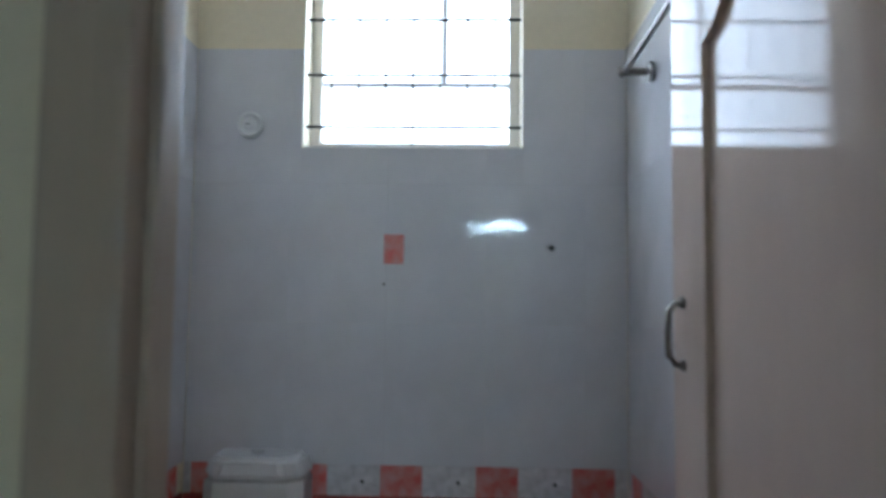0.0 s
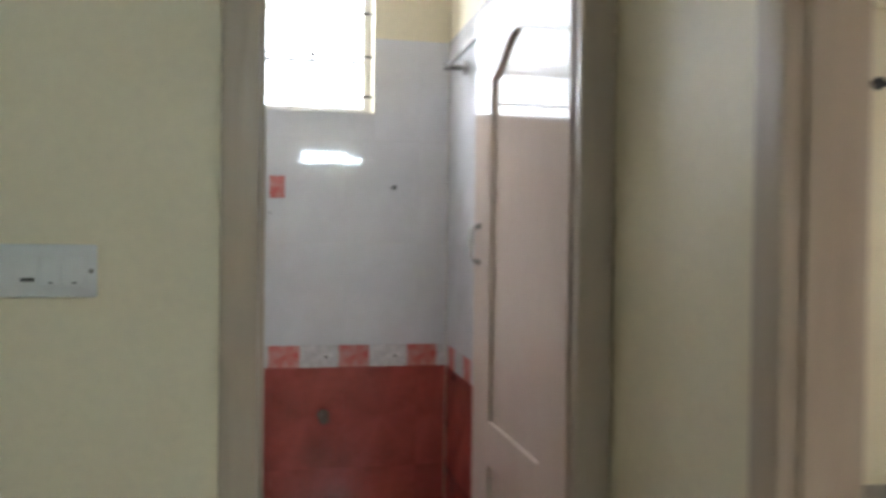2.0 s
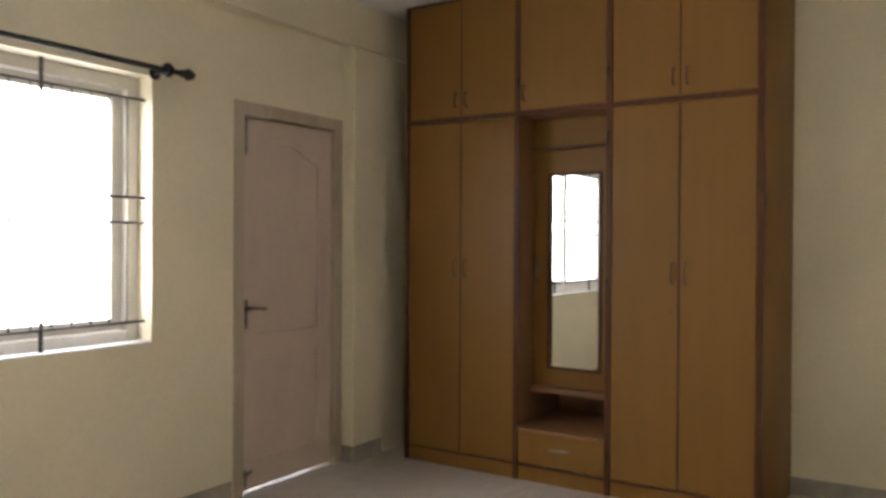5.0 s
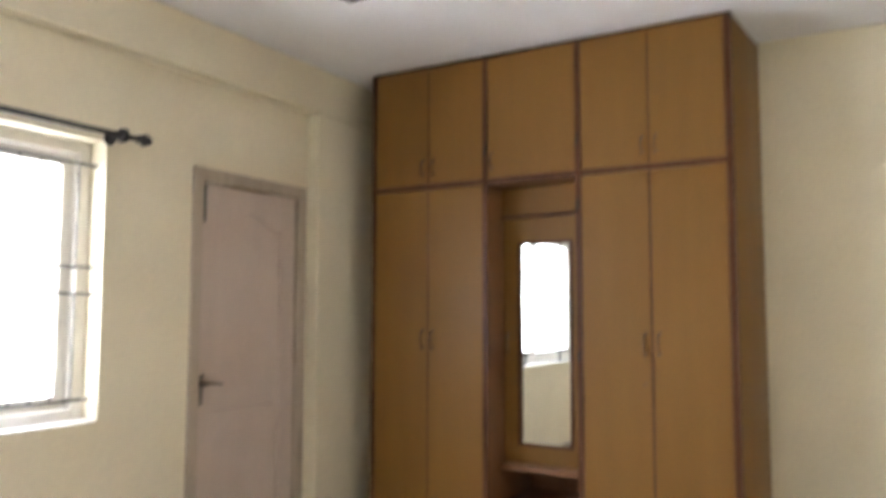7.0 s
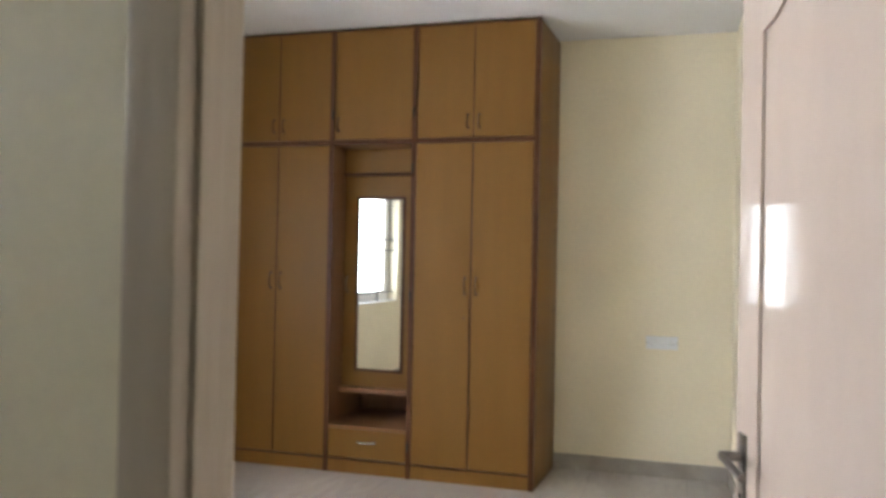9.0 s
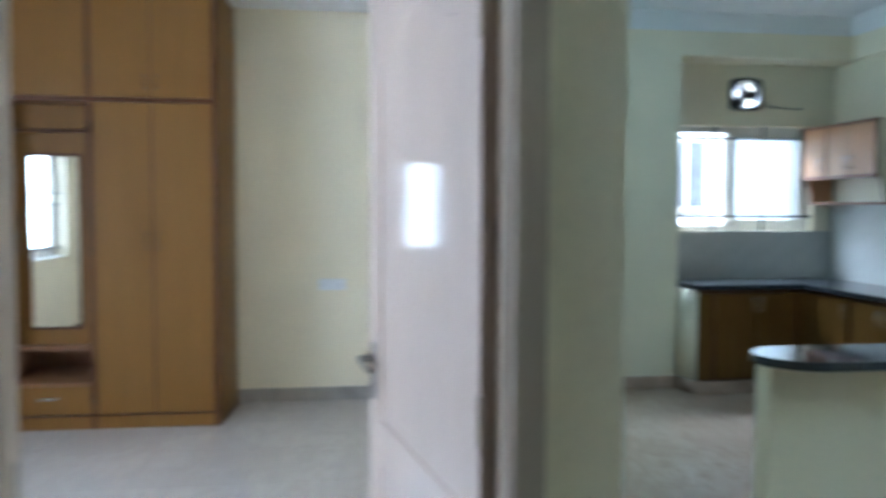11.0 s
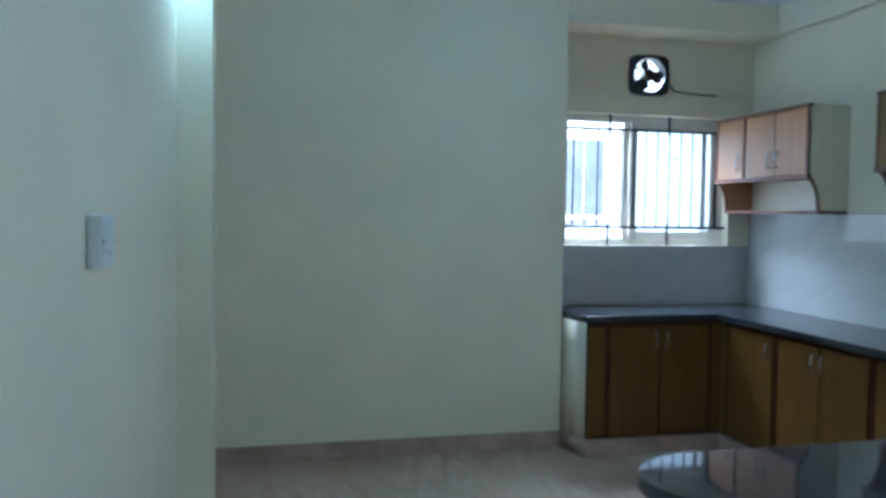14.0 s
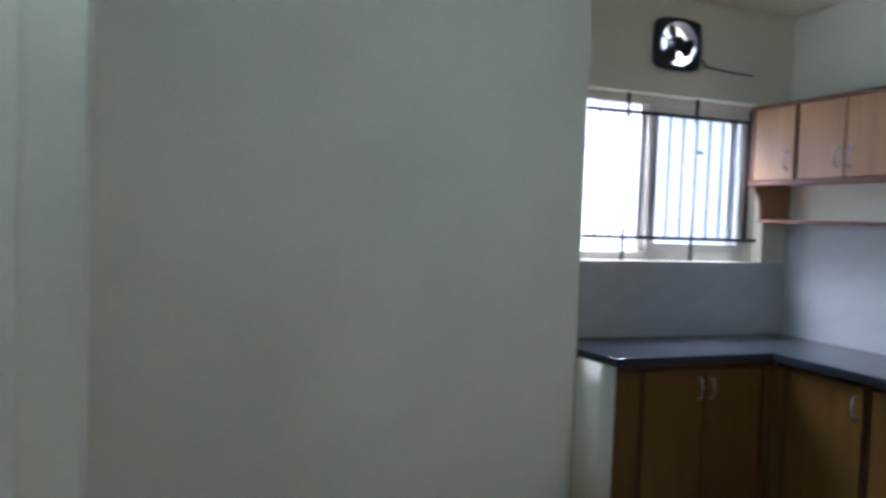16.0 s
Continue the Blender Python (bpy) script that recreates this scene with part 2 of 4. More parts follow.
def lathe(profile, n=32, axis="z", at=(0, 0, 0)):
    """A turned body: profile rows are (radius, height)."""
    bm = bmesh.new()
    rings = []
    for r, h in profile:
        ring = []
        for k in range(n):
            a = k * math.tau / n
            p = Vector((r * math.cos(a), r * math.sin(a), h))
            if axis == "y":
                p = Vector((p.x, p.z, p.y))
            elif axis == "x":
                p = Vector((p.z, p.x, p.y))
            ring.append(bm.verts.new(p + Vector(at)))
        rings.append(ring)
    for a, b in zip(rings, rings[1:]):
        for k in range(n):
            bm.faces.new((a[k], a[(k + 1) % n], b[(k + 1) % n], b[k]))
    bm.faces.new(rings[0][::-1])
    bm.faces.new(rings[-1])
    bmesh.ops.recalc_face_normals(bm, faces=bm.faces)
    return bm


def slab(points, h0, h1, axis="z", bevel=0.0):
    """A flat outline (pairs of numbers) made thick along an axis."""
    place = {"z": lambda a, b, h: (a, b, h), "y": lambda a, b, h: (a, h, b), "x": lambda a, b, h: (h, a, b)}[axis]
    bm = bmesh.new()
    lo = [bm.verts.new(place(a, b, h0)) for a, b in points]
    hi = [bm.verts.new(place(a, b, h1)) for a, b in points]
    bm.faces.new(lo[::-1])
    bm.faces.new(hi)
    n = len(points)
    for k in range(n):
        bm.faces.new((lo[k], lo[(k + 1) % n], hi[(k + 1) % n], hi[k]))
    bmesh.ops.recalc_face_normals(bm, faces=bm.faces)
    if bevel:
        edges = [e for e in bm.edges if e.calc_face_angle(0) > 0.9]
        bmesh.ops.bevel(bm, geom=edges, offset=bevel, segments=2, profile=0.6, affect="EDGES")
    return bm


def mesh_of(name, bm, mat, smooth=True):
    me = bpy.data.meshes.new(name)
    bm.to_mesh(me)
    bm.free()
    me.materials.append(mat)
    if smooth:
        me.polygons.foreach_set("use_smooth", [True] * len(me.polygons))
        me.set_sharp_from_angle(angle=radians(32))
        for p in me.polygons:
            if max(abs(c) for c in p.normal) > 0.9999:
                p.use_smooth = False
    return me


def part(name, bm, mat, parent, label=""):
    """One mesh under a thing or a part."""
    ob = new(name, mesh_of(name, bm, mat))
    ob.parent = parent
    return tagged(ob, label)


def thing(name, at, label, category, group="", turn=0.0):
    ob = new(name)
    ob.empty_display_size = 0.1
    ob.matrix_world = pose(*at, 0, 0, turn)
    return tagged(ob, label, category, group)


def single(name, bm, mat, label, category, group=""):
    return tagged(new(name, mesh_of(name, bm, mat)), label, category, group)


def structure(name, bm, mat, label):
    return tagged(new(name, mesh_of(name, bm, mat)), label, "structure", kind="structure")


def wall_with_holes(name, axis, lo, hi, z1, at0, at1, holes, mat, label):
    """A wall along axis from lo to hi, between at0 and at1 across; holes are (from, to, bottom, top)."""
    bm = bmesh.new()
    us = sorted({lo, hi, *(h[0] for h in holes), *(h[1] for h in holes)})
    for a, b in zip(us, us[1:]):
        blocked = sorted((h[2], h[3]) for h in holes if h[0] < b - 1e-6 and h[1] > a + 1e-6)
        z = 0.0
        for c, d in blocked + [(z1, z1)]:
            if c - z > 1e-4:
                add_box(bm, *((a, b, at0, at1) if axis == "x" else (at0, at1, a, b)), z, c)
            z = max(z, d)
    return structure(name, bm, mat, label)

# ---- large structure ----
CEIL, HALLCEIL = 2.865, 2.96
TOP = 3.1
structure("ground", box(-60, 60, -60, 60, -3.5, -3.3), SLATE, "pale grey ground far below the windows")
structure("floor_bedroom", box(0.835, 5.5, -0.93, 2.9, -0.15, 0.0), FLOOR_BED, "polished grey-beige vitrified tile floor of the bedroom")
structure("floor_hall", box(-2.3, 0.835, -5.4, 0.66, -0.15, 0.0), FLOOR_HALL, "polished beige veined tile floor of the hall")
structure("floor_dining", box(0.835, 5.9, -5.4, -0.93, -0.15, 0.0), FLOOR_HALL, "polished beige veined tile floor of the dining area")
structure("floor_bathroom", box(-0.7, 1.0, 0.66, 2.6, -0.15, -0.015), FLOOR_BATH, "dull red bathroom floor tiles")
structure("ceiling_bedroom", box(0.835, 5.5, -0.93, 2.9, CEIL, TOP), WHITE, "plain white bedroom ceiling")
structure("ceiling_hall", box(-2.3, 0.835, -5.4, 0.66, HALLCEIL, TOP), WHITE, "plain white hall ceiling")
structure("ceiling_dining", box(0.835, 5.9, -5.4, -0.93, HALLCEIL, TOP), WHITE, "plain white dining ceiling")
structure("ceiling_bathroom", box(-0.7, 0.835, 0.66, 2.6, CEIL, TOP), WHITE, "plain white bathroom ceiling")

# bedroom
wall_with_holes("wall_bedroom_north", "x", 0.846, 5.5, CEIL, 2.72, 2.92, [(1.40, 3.06, 0.888, 2.153), (3.60, 4.40, 0.0, 2.09)], PAINT, "cream painted bedroom wall with window and door openings")
structure("wall_bedroom_beam", box(0.846, 5.33, 2.63, 2.717, 2.585, CEIL - 0.003, 0.006), PAINT, "cream painted beam along the bedroom wall")
structure("wall_bedroom_column", box(4.455, 5.33, 2.63, 2.717, 0.0, 2.582, 0.006), PAINT, "cream painted column projecting from the bedroom wall")
structure("wall_bedroom_east", box(5.33, 5.45, -0.93, 2.72, 0, CEIL), PAINT, "cream painted bedroom wall behind the wardrobe")
structure("wall_bedroom_south", box(0.846, 5.33, -0.977, -0.865, 0, HALLCEIL, 0.004), PAINT, "cream painted wall between bedroom and dining area")
wall_with_holes("wall_bedroom_west", "y", -0.977, 0.6, HALLCEIL, 0.765, 0.846, [(-0.836, 0.098, 0.0, 2.10)], PAINT, "cream painted wall with the bedroom doorway")
structure("wall_bedroom_west_north", box(0.836, 0.846, 0.6, 2.72, 0, CEIL), PAINT, "cream painted bedroom wall beside the bathroom")

# hall, bathroom shell
wall_with_holes("wall_bathroom_south", "x", -2.2, 0.836, HALLCEIL, 0.60, 0.72, [(0.045, 0.764, 0.0, 2.10)], PAINT, "cream painted hall wall with the bathroom doorway")
wall_with_holes("wall_bathroom_north", "x", -0.7, 0.9, CEIL, 2.46, 2.62, [(-0.19, 0.497, 1.886, 2.62)], PAINT, "cream painted bathroom wall with a high window")
structure("wall_bathroom_east", box(0.825, 0.834, 0.72, 2.46, 0, CEIL), PAINT, "cream painted bathroom side wall")
structure("wall_bathroom_west", box(-0.70, -0.535, 0.72, 2.46, 0, CEIL), PAINT, "cream painted bathroom side wall")
structure("wall_hall_west", box(-2.3, -2.2, -5.3, 0.72, 0, HALLCEIL), PAINT, "cream painted hall wall")
structure("wall_hall_south", box(-2.2, 1.9, -5.35, -5.25, 0, HALLCEIL), PAINT, "cream painted living area wall with a tube light")
structure("wall_kitchen_return", box(1.9, 2.0, -5.35, -4.80, 0, HALLCEIL), PAINT, "cream painted wall return beside the kitchen")

# dining and kitchen
structure("wall_dining_east", box(5.42, 5.88, -3.165, -0.977, 0, HALLCEIL, 0.004), PAINT, "cream painted dining wall")
wall_with_holes("wall_kitchen_window", "y", -4.8, -3.165, 2.64, 5.72, 5.88, [(-4.505, -3.285, 1.25, 2.13), (-3.975, -3.75, 2.28, 2.505)], PAINT, "cream painted recessed kitchen wall with window and fan openings")
structure("wall_kitchen_beam", box(5.42, 5.88, -4.67, -3.165, 2.64, HALLCEIL, 0.004), PAINT, "cream painted beam over the kitchen recess")
structure("wall_kitchen_side", box(4.305, 5.88, -4.9, -4.67, 0, HALLCEIL, 0.004), PAINT, "cream painted kitchen side wall")
structure("wall_kitchen_side_beam", box(2.0, 5.42, -4.67, -4.625, 2.645, HALLCEIL, 0.004), PAINT, "shallow cream painted beam on the kitchen side wall")
structure("wall_kitchen_niche", box(2.0, 4.305, -4.95, -4.80, 0, 2.6), PAINT, "cream painted kitchen wall set back behind the sink")
structure("wall_kitchen_lintel", box(2.0, 4.305, -4.95, -4.67, 2.6, HALLCEIL, 0.004), PAINT, "cream painted lintel over the sink wall")
structure("wall_dining_pilaster", box(4.38, 4.62, -1.125, -0.977, 0, HALLCEIL, 0.004), PAINT, "cream painted pilaster lit from above")
structure("wall_counter_end", slab([(5.4195, -3.1655), (5.178, -3.2235), (5.4195, -3.2235)], 0, 0.81, "z"), PAINT, "cream painted masonry end of the kitchen counter")
structure("wall_peninsula", box(2.45, 2.565, -4.80, -2.235, 0, 0.81, 0.008), PAINT, "cream painted half wall carrying the breakfast counter")


def cornice(name, a, b, inward, label):
    """A plaster cornice along the wall line a-b; inward points into the room."""
    a, b, n = Vector((*a, 0)), Vector((*b, 0)), Vector((*inward, 0))
    prof = [(0.0, -0.125), (0.012, -0.125), (0.016, -0.105), (0.03, -0.095), (0.045, -0.06), (0.075, -0.035), (0.085, -0.02), (0.10, -0.014), (0.10, 0.0), (0.0, 0.0)]
    bm = bmesh.new()
    ends = []
    for p in (a, b):
        ends.append([bm.verts.new(p + n * (u + 0.001) + Vector((0, 0, HALLCEIL + v - 0.001))) for u, v in prof])
    k = len(prof)
    for i in range(k):
        bm.faces.new((ends[0][i], ends[0][(i + 1) % k], ends[1][(i + 1) % k], ends[1][i]))
    bm.faces.new(ends[0])
    bm.faces.new(ends[1][::-1])
    bmesh.ops.recalc_face_normals(bm, faces=bm.faces)
    return structure(name, bm, WHITE, label)


cornice("cornice_east", (5.42, -4.62), (5.42, -0.98), (-1, 0), "white moulded plaster cornice over the dining wall")
cornice("cornice_south", (5.42, -4.625), (2.0, -4.625), (0, 1), "white moulded plaster cornice over the kitchen wall")


def skirting(name, x0, x1, y0, y1, mat, label, h=0.1):
    return structure(name, box(x0, x1, y0, y1, 0.0, h, 0.003), mat, label)


skirting("skirting_bedroom_east", 5.318, 5.329, -0.86, 0.30, SKIRTB, "grey-beige tile skirting on the bedroom wall")
skirting("skirting_bedroom_north", 0.91, 3.55, 2.708, 2.719, SKIRTB, "grey-beige tile skirting below the bedroom window")
skirting("skirting_bedroom_column", 4.443, 4.74, 2.618, 2.629, SKIRTB, "grey-beige tile skirting on the bedroom column")
skirting("skirting_bedroom_column_side", 4.443, 4.454, 2.63, 2.718, SKIRTB, "grey-beige tile skirting on the column's side")
skirting("skirting_bedroom_south", 0.91, 5.31, -0.864, -0.853, SKIRTB, "grey-beige tile skirting on the bedroom wall")
skirting("skirting_dining_east", 5.408, 5.419, -3.16, -1.0, SKIRT, "beige marble skirting along the dining wall")
skirting("skirting_dining_north", 0.79, 4.37, -0.989, -0.978, SKIRT, "beige marble skirting along the dining wall")
skirting("skirting_pilaster", 4.368, 4.379, -1.125, -0.99, SKIRT, "beige marble skirting on the pilaster")
structure("skirting_counter_end", slab([(5.407, -3.1575), (5.166, -3.2155), (5.1765, -3.2235), (5.4065, -3.168)], 0, 0.1, "z"), SKIRT, "beige marble skirting on the counter's end")
skirting("skirting_base_units_east", 5.172, 5.184, -4.125, -3.224, SKIRT, "beige marble plinth below the base units")
skirting("skirting_base_units_south", 2.64, 5.184, -4.137, -4.125, SKIRT, "beige marble plinth below the base units")
skirting("skirting_peninsula", 2.438, 2.449, -4.79, -2.235, SKIRT, "grey-brown marble skirting on the half wall")
skirting("skirting_peninsula_end", 2.44, 2.565, -2.234, -2.223, SKIRT, "grey-brown marble skirting on the half wall's end")

# ---- door frames and doors ----


def arch(w0, w1, z1, rise, steps=16):
    """The bowed top line of a door field, from right to left."""
    mid, half = (w0 + w1) / 2, (w1 - w0) / 2
    return [(mid + half * (1 - 2 * k / steps), z1 - rise + rise * (0.5 + 0.5 * math.cos(math.pi * (1 - 2 * k / steps)))) for k in range(steps + 1)]


def raised_field(w0, w1, z0, z1, rise, face, out, lift):
    """The raised panel inside a field: a bowed outline that rises to a flat middle."""
    pts = [(w0, z0), (w1, z0)] + (arch(w0, w1, z1, rise) if rise else [(w1, z1), (w0, z1)])
    bm = bmesh.new()
    f = bm.faces.new([bm.verts.new((a, face, b)) for a, b in pts])
    f.normal_update()
    if f.normal.y * out < 0:
        f.normal_flip()
    for width, depth in ((0.028, lift), (0.003, 0.0005)):
        bmesh.ops.inset_region(bm, faces=[f], thickness=width, depth=depth, use_even_offset=True)
    return bm


def door_leaf(parent, w, h, thick=0.035, stile=None, deep=0.012):
    """A moulded two-panel leaf in its own axes: hinge at 0, width along x, faces towards +y and -y."""
    core = part("leaf", box(0.001, w - 0.001, -thick / 2 + deep, thick / 2 - deep, 0.013, h - 0.001, 0.001), DOOR, parent)
    s, top, lock0, lock1, foot = stile or 0.14 * w ** 0.6, h - 0.13, 0.735, 0.86, 0.16
    for side in (1, -1):
        y0, y1 = sorted((side * (thick / 2 - deep), side * thick / 2))
        part("stile", box(0, s, y0, y1, 0.012, h, 0.003), DOOR, parent)
        part("stile", box(w - s, w, y0, y1, 0.012, h, 0.003), DOOR, parent)
        part("bottom_rail", box(s, w - s, y0, y1, 0.012, foot, 0.003), DOOR, parent)
        part("lock_rail", box(s, w - s, y0, y1, lock0, lock1, 0.003), DOOR, parent)
        part("top_rail", slab([(s, h), (w - s, h)] + arch(s, w - s, top, 0.085), y0, y1, "y", 0.0025), DOOR, parent)
        y = side * (thick / 2 - deep + 0.0001)
        g = 0.02
        part("upper_panel", raised_field(s + g, w - s - g, lock1 + g, top - g, 0.085, y, side, deep - 0.0015), DOOR, parent)
        part("lower_panel", raised_field(s + g, w - s - g, foot + g, lock0 - g, 0.0, y, side, deep - 0.0015), DOOR, parent)


def lever_handle(parent, x, z, y, side, toward):
    base = part("handle", box(x - 0.019, x + 0.019, min(y, y + side * 0.006), max(y, y + side * 0.006), z - 0.085, z + 0.075, 0.003), STEEL, parent, "worn steel handle plate")
    bm = bmesh.new()
    add_rod(bm, (x, y + side * 0.004, z + 0.03), (x, y + side * 0.045, z + 0.03), 0.010)
    add_tube(bm, [(x, y + side * 0.042, z + 0.03), (x + toward * 0.03, y + side * 0.046, z + 0.032), (x + toward * 0.08, y + side * 0.044, z + 0.026), (x + toward * 0.12, y + side * 0.04, z + 0.020)], 0.008)
    lever = part("lever", bm, STEEL, base)
    kb = part("keyhole", lathe([(0.006, 0), (0.006, 0.003)], 12, "y", (x, y + (0.0065 if side > 0 else -0.0095), z - 0.045)), BLACK, base)
    return base


def d_handle(parent, x, y, z, half, out, along="z", r=0.005, reach=0.032, mat=None, name="handle"):
    """A bow handle. out: the unit way away from the door's face."""
    o = Vector(out)
    ax = Vector((0, 0, 1)) if along == "z" else Vector((0, 1, 0)) if along == "y" else Vector((1, 0, 0))
    c = Vector((x, y, z))
    pts = [c - ax * half, c - ax * half * 0.97 + o * reach * 0.55, c - ax * half * 0.72 + o * reach * 0.93, c + o * reach, c + ax * half * 0.72 + o * reach * 0.93, c + ax * half * 0.97 + o * reach * 0.55, c + ax * half]
    bm = tube(pts, r)
    for s in (-1, 1):
        add_rod(bm, c + ax * half * s, c + ax * half * s + o * 0.006, r * 1.8)
    return part(name, bm, mat or CHROME, parent, "chrome bow handle" if (mat or CHROME) is CHROME else "dull bow handle")


# bedroom doorway
fr = tagged(new("door_frame_bedroom"), "glossy blush-cream wooden frame of the bedroom doorway", "structure", kind="structure")
for nm, b in (("jamb", box(0.745, 0.872, 0.038, 0.102, 0, 2.10, 0.006)), ("jamb", box(0.75, 0.858, -0.84, -0.782, 0, 2.10, 0.006)), ("head", box(0.75, 0.858, -0.782, 0.038, 2.05, 2.10, 0.006)),
              ("stop", box(0.775, 0.82, 0.03, 0.038, 0, 2.05, 0.003)), ("stop", box(0.77, 0.815, -0.782, -0.774, 0, 2.05, 0.003))):
    part(nm, b, FRAME, fr)
part("strike_plate", box(0.826, 0.85, 0.0355, 0.0378, 0.93, 1.02, 0.001), STEEL, fr)

bed_door = thing("door_bedroom", (0.9, -0.768, 0.0), "open glossy blush-cream moulded panel door", "door", turn=11.5)
door_leaf(bed_door, 0.855, 2.04, deep=0.006)
part("hinge_edge", box(-0.003, -0.0002, -0.0172, 0.0172, 0.013, 2.039, 0.0008), BAREWOOD, bed_door, "bare brown wood edge")
lever_handle(bed_door, 0.80, 0.99, 0.0176, 1, -1)
lever_handle(bed_door, 0.80, 0.99, -0.0176, -1, -1)
for z in (0.25, 1.05, 1.8):
    part("hinge", rod((-0.008, 0.02, z - 0.05), (-0.008, 0.02, z + 0.05), 0.007), FRAME, bed_door)

# bathroom doorway
fb = tagged(new("door_frame_bathroom"), "glossy cream wooden frame of the bathroom doorway", "structure", kind="structure")
# dark strip behind the right jamb stands for gap shade and blocks stray light
for nm, b in (("jamb", box(0.027, 0.094, 0.585, 0.66, 0, 2.10, 0.007)), ("jamb", box(0.69, 0.7635, 0.585, 0.61, 0, 2.10, 0.006)), ("head", box(0.094, 0.69, 0.585, 0.66, 2.04, 2.10, 0.006)),
              ("stop", box(0.094, 0.103, 0.615, 0.66, 0, 2.04, 0.003)), ("rebate", box(0.735, 0.7635, 0.61, 0.72, 0, 2.10, 0.003))):
    part(nm, b, EDGE if nm == "rebate" else FRAME, fb)
bath_door = thing("door_bathroom", (0.719, 0.668, 0.0), "open glossy blush-cream moulded bathroom door", "door", turn=90.8)
door_leaf(bath_door, 0.765, 2.02, stile=0.175)
d_handle(bath_door, 0.70, 0.0178, 1.35, 0.052, (0, 1, 0), "z", 0.0055, 0.027, STEEL)
d_handle(bath_door, 0.70, -0.0178, 1.35, 0.052, (0, -1, 0), "z", 0.006, 0.03, STEEL)
for z in (0.25, 1.05, 1.8):
    part("hinge", rod((-0.006, -0.014, z - 0.05), (-0.006, -0.014, z + 0.05), 0.006), FRAME, bath_door)

# balcony door in the bedroom's window wall
fd = tagged(new("door_frame_balcony"), "blush-cream wooden frame of the closed balcony door", "structure", kind="structure")
for nm, b in (("jamb", box(3.565, 3.63, 2.705, 2.80, 0, 2.125, 0.004)), ("jamb", box(4.37, 4.435, 2.705, 2.80, 0, 2.125, 0.004)), ("head", box(3.63, 4.37, 2.705, 2.80, 2.055, 2.125, 0.004))):
    part(nm, b, FRAME, fd)
for nm, b in (("stop", box(3.63, 3.65, 2.778, 2.795, 0, 2.055, 0.002)), ("stop", box(4.35, 4.37, 2.778, 2.795, 0, 2.055, 0.002)), ("stop", box(3.65, 4.35, 2.778, 2.795, 2.03, 2.055, 0.002))):
    part(nm, b, FRAME, fd)
# added strip that narrows the line of daylight under the balcony door
part("threshold", box(3.63, 4.37, 2.742, 2.80, 0.0, 0.003, 0.0005), SKIRTB, fd)
balcony = thing("door_balcony", (3.634, 2.758, 0.0), "closed blush-cream moulded panel door to the balcony", "door")
door_leaf(balcony, 0.732, 2.05)
lever_handle(balcony, 0.03, 0.98, -0.0176, -1, 1)
bolt = part("tower_bolt", box(0.012, 0.04, -0.026, -0.0176, 1.86, 2.0, 0.002), STEEL, balcony, "steel tower bolt")
part("bolt_rod", rod((0.026, -0.03, 1.84), (0.026, -0.03, 2.04), 0.006), STEEL, bolt)
bolt2 = part("tower_bolt", box(0.012, 0.04, -0.026, -0.0176, 0.03, 0.13, 0.002), STEEL, balcony, "steel tower bolt")
part("bolt_knob", tube([(0.026, -0.024, 0.11), (0.03, -0.05, 0.115), (0.05, -0.058, 0.13)], 0.007), STEEL, bolt2)

# ---- windows ----


def grille(parent, horizontals, verticals, a0, a1, at, axis, r=0.005):
    """Iron bars: horizontals are heights, verticals (place, bottom, top)."""
    def p(a, z):
        return (a, at, z) if axis == "x" else (at, a, z)
    for z in horizontals:
        part("grille_rail", rod(p(a0, z), p(a1, z), r * 1.25, n=8), BLACK, parent)
    for a, z0, z1 in verticals:
        part("grille_bar", rod(p(a, z0), p(a, z1), r * 0.8, n=8), BLACK, parent)


def sash(parent, a0, a1, z0, z1, at, axis, w=0.045, glass=None):
    """A sliding sash: four profiles and a pane."""
    def b(u0, u1, v0, v1, d0, d1, bev=0.003):
        return box(u0, u1, d0, d1, v0, v1, bev) if axis == "x" else box(d0, d1, u0, u1, v0, v1, bev)
    s = part("sash", b(a0, a0 + w, z0, z1, at - 0.012, at + 0.012), UPVC, parent)
    part("stile", b(a1 - w, a1, z0, z1, at - 0.012, at + 0.012), UPVC, s)
    part("rail", b(a0 + w, a1 - w, z0, z0 + w, at - 0.012, at + 0.012), UPVC, s)
    part("rail", b(a0 + w, a1 - w, z1 - w, z1, at - 0.012, at + 0.012), UPVC, s)
    pane = part("pane", b(a0 + w, a1 - w, z0 + w, z1 - w, at - 0.002, at + 0.002, 0), glass or GLASS, s)
    pane.visible_shadow = False


def window_box(parent, a0, a1, z0, z1, d0, d1, axis, w=0.04):
    for nm, (u0, u1, v0, v1) in (("frame_side", (a0, a0 + w, z0, z1)), ("frame_side", (a1 - w, a1, z0, z1)), ("frame_top", (a0 + w, a1 - w, z1 - w, z1)), ("frame_bottom", (a0 + w, a1 - w, z0, z0 + w))):
        part(nm, box(u0, u1, d0, d1, v0, v1, 0.003) if axis == "x" else box(d0, d1, u0, u1, v0, v1, 0.003), UPVC, parent)


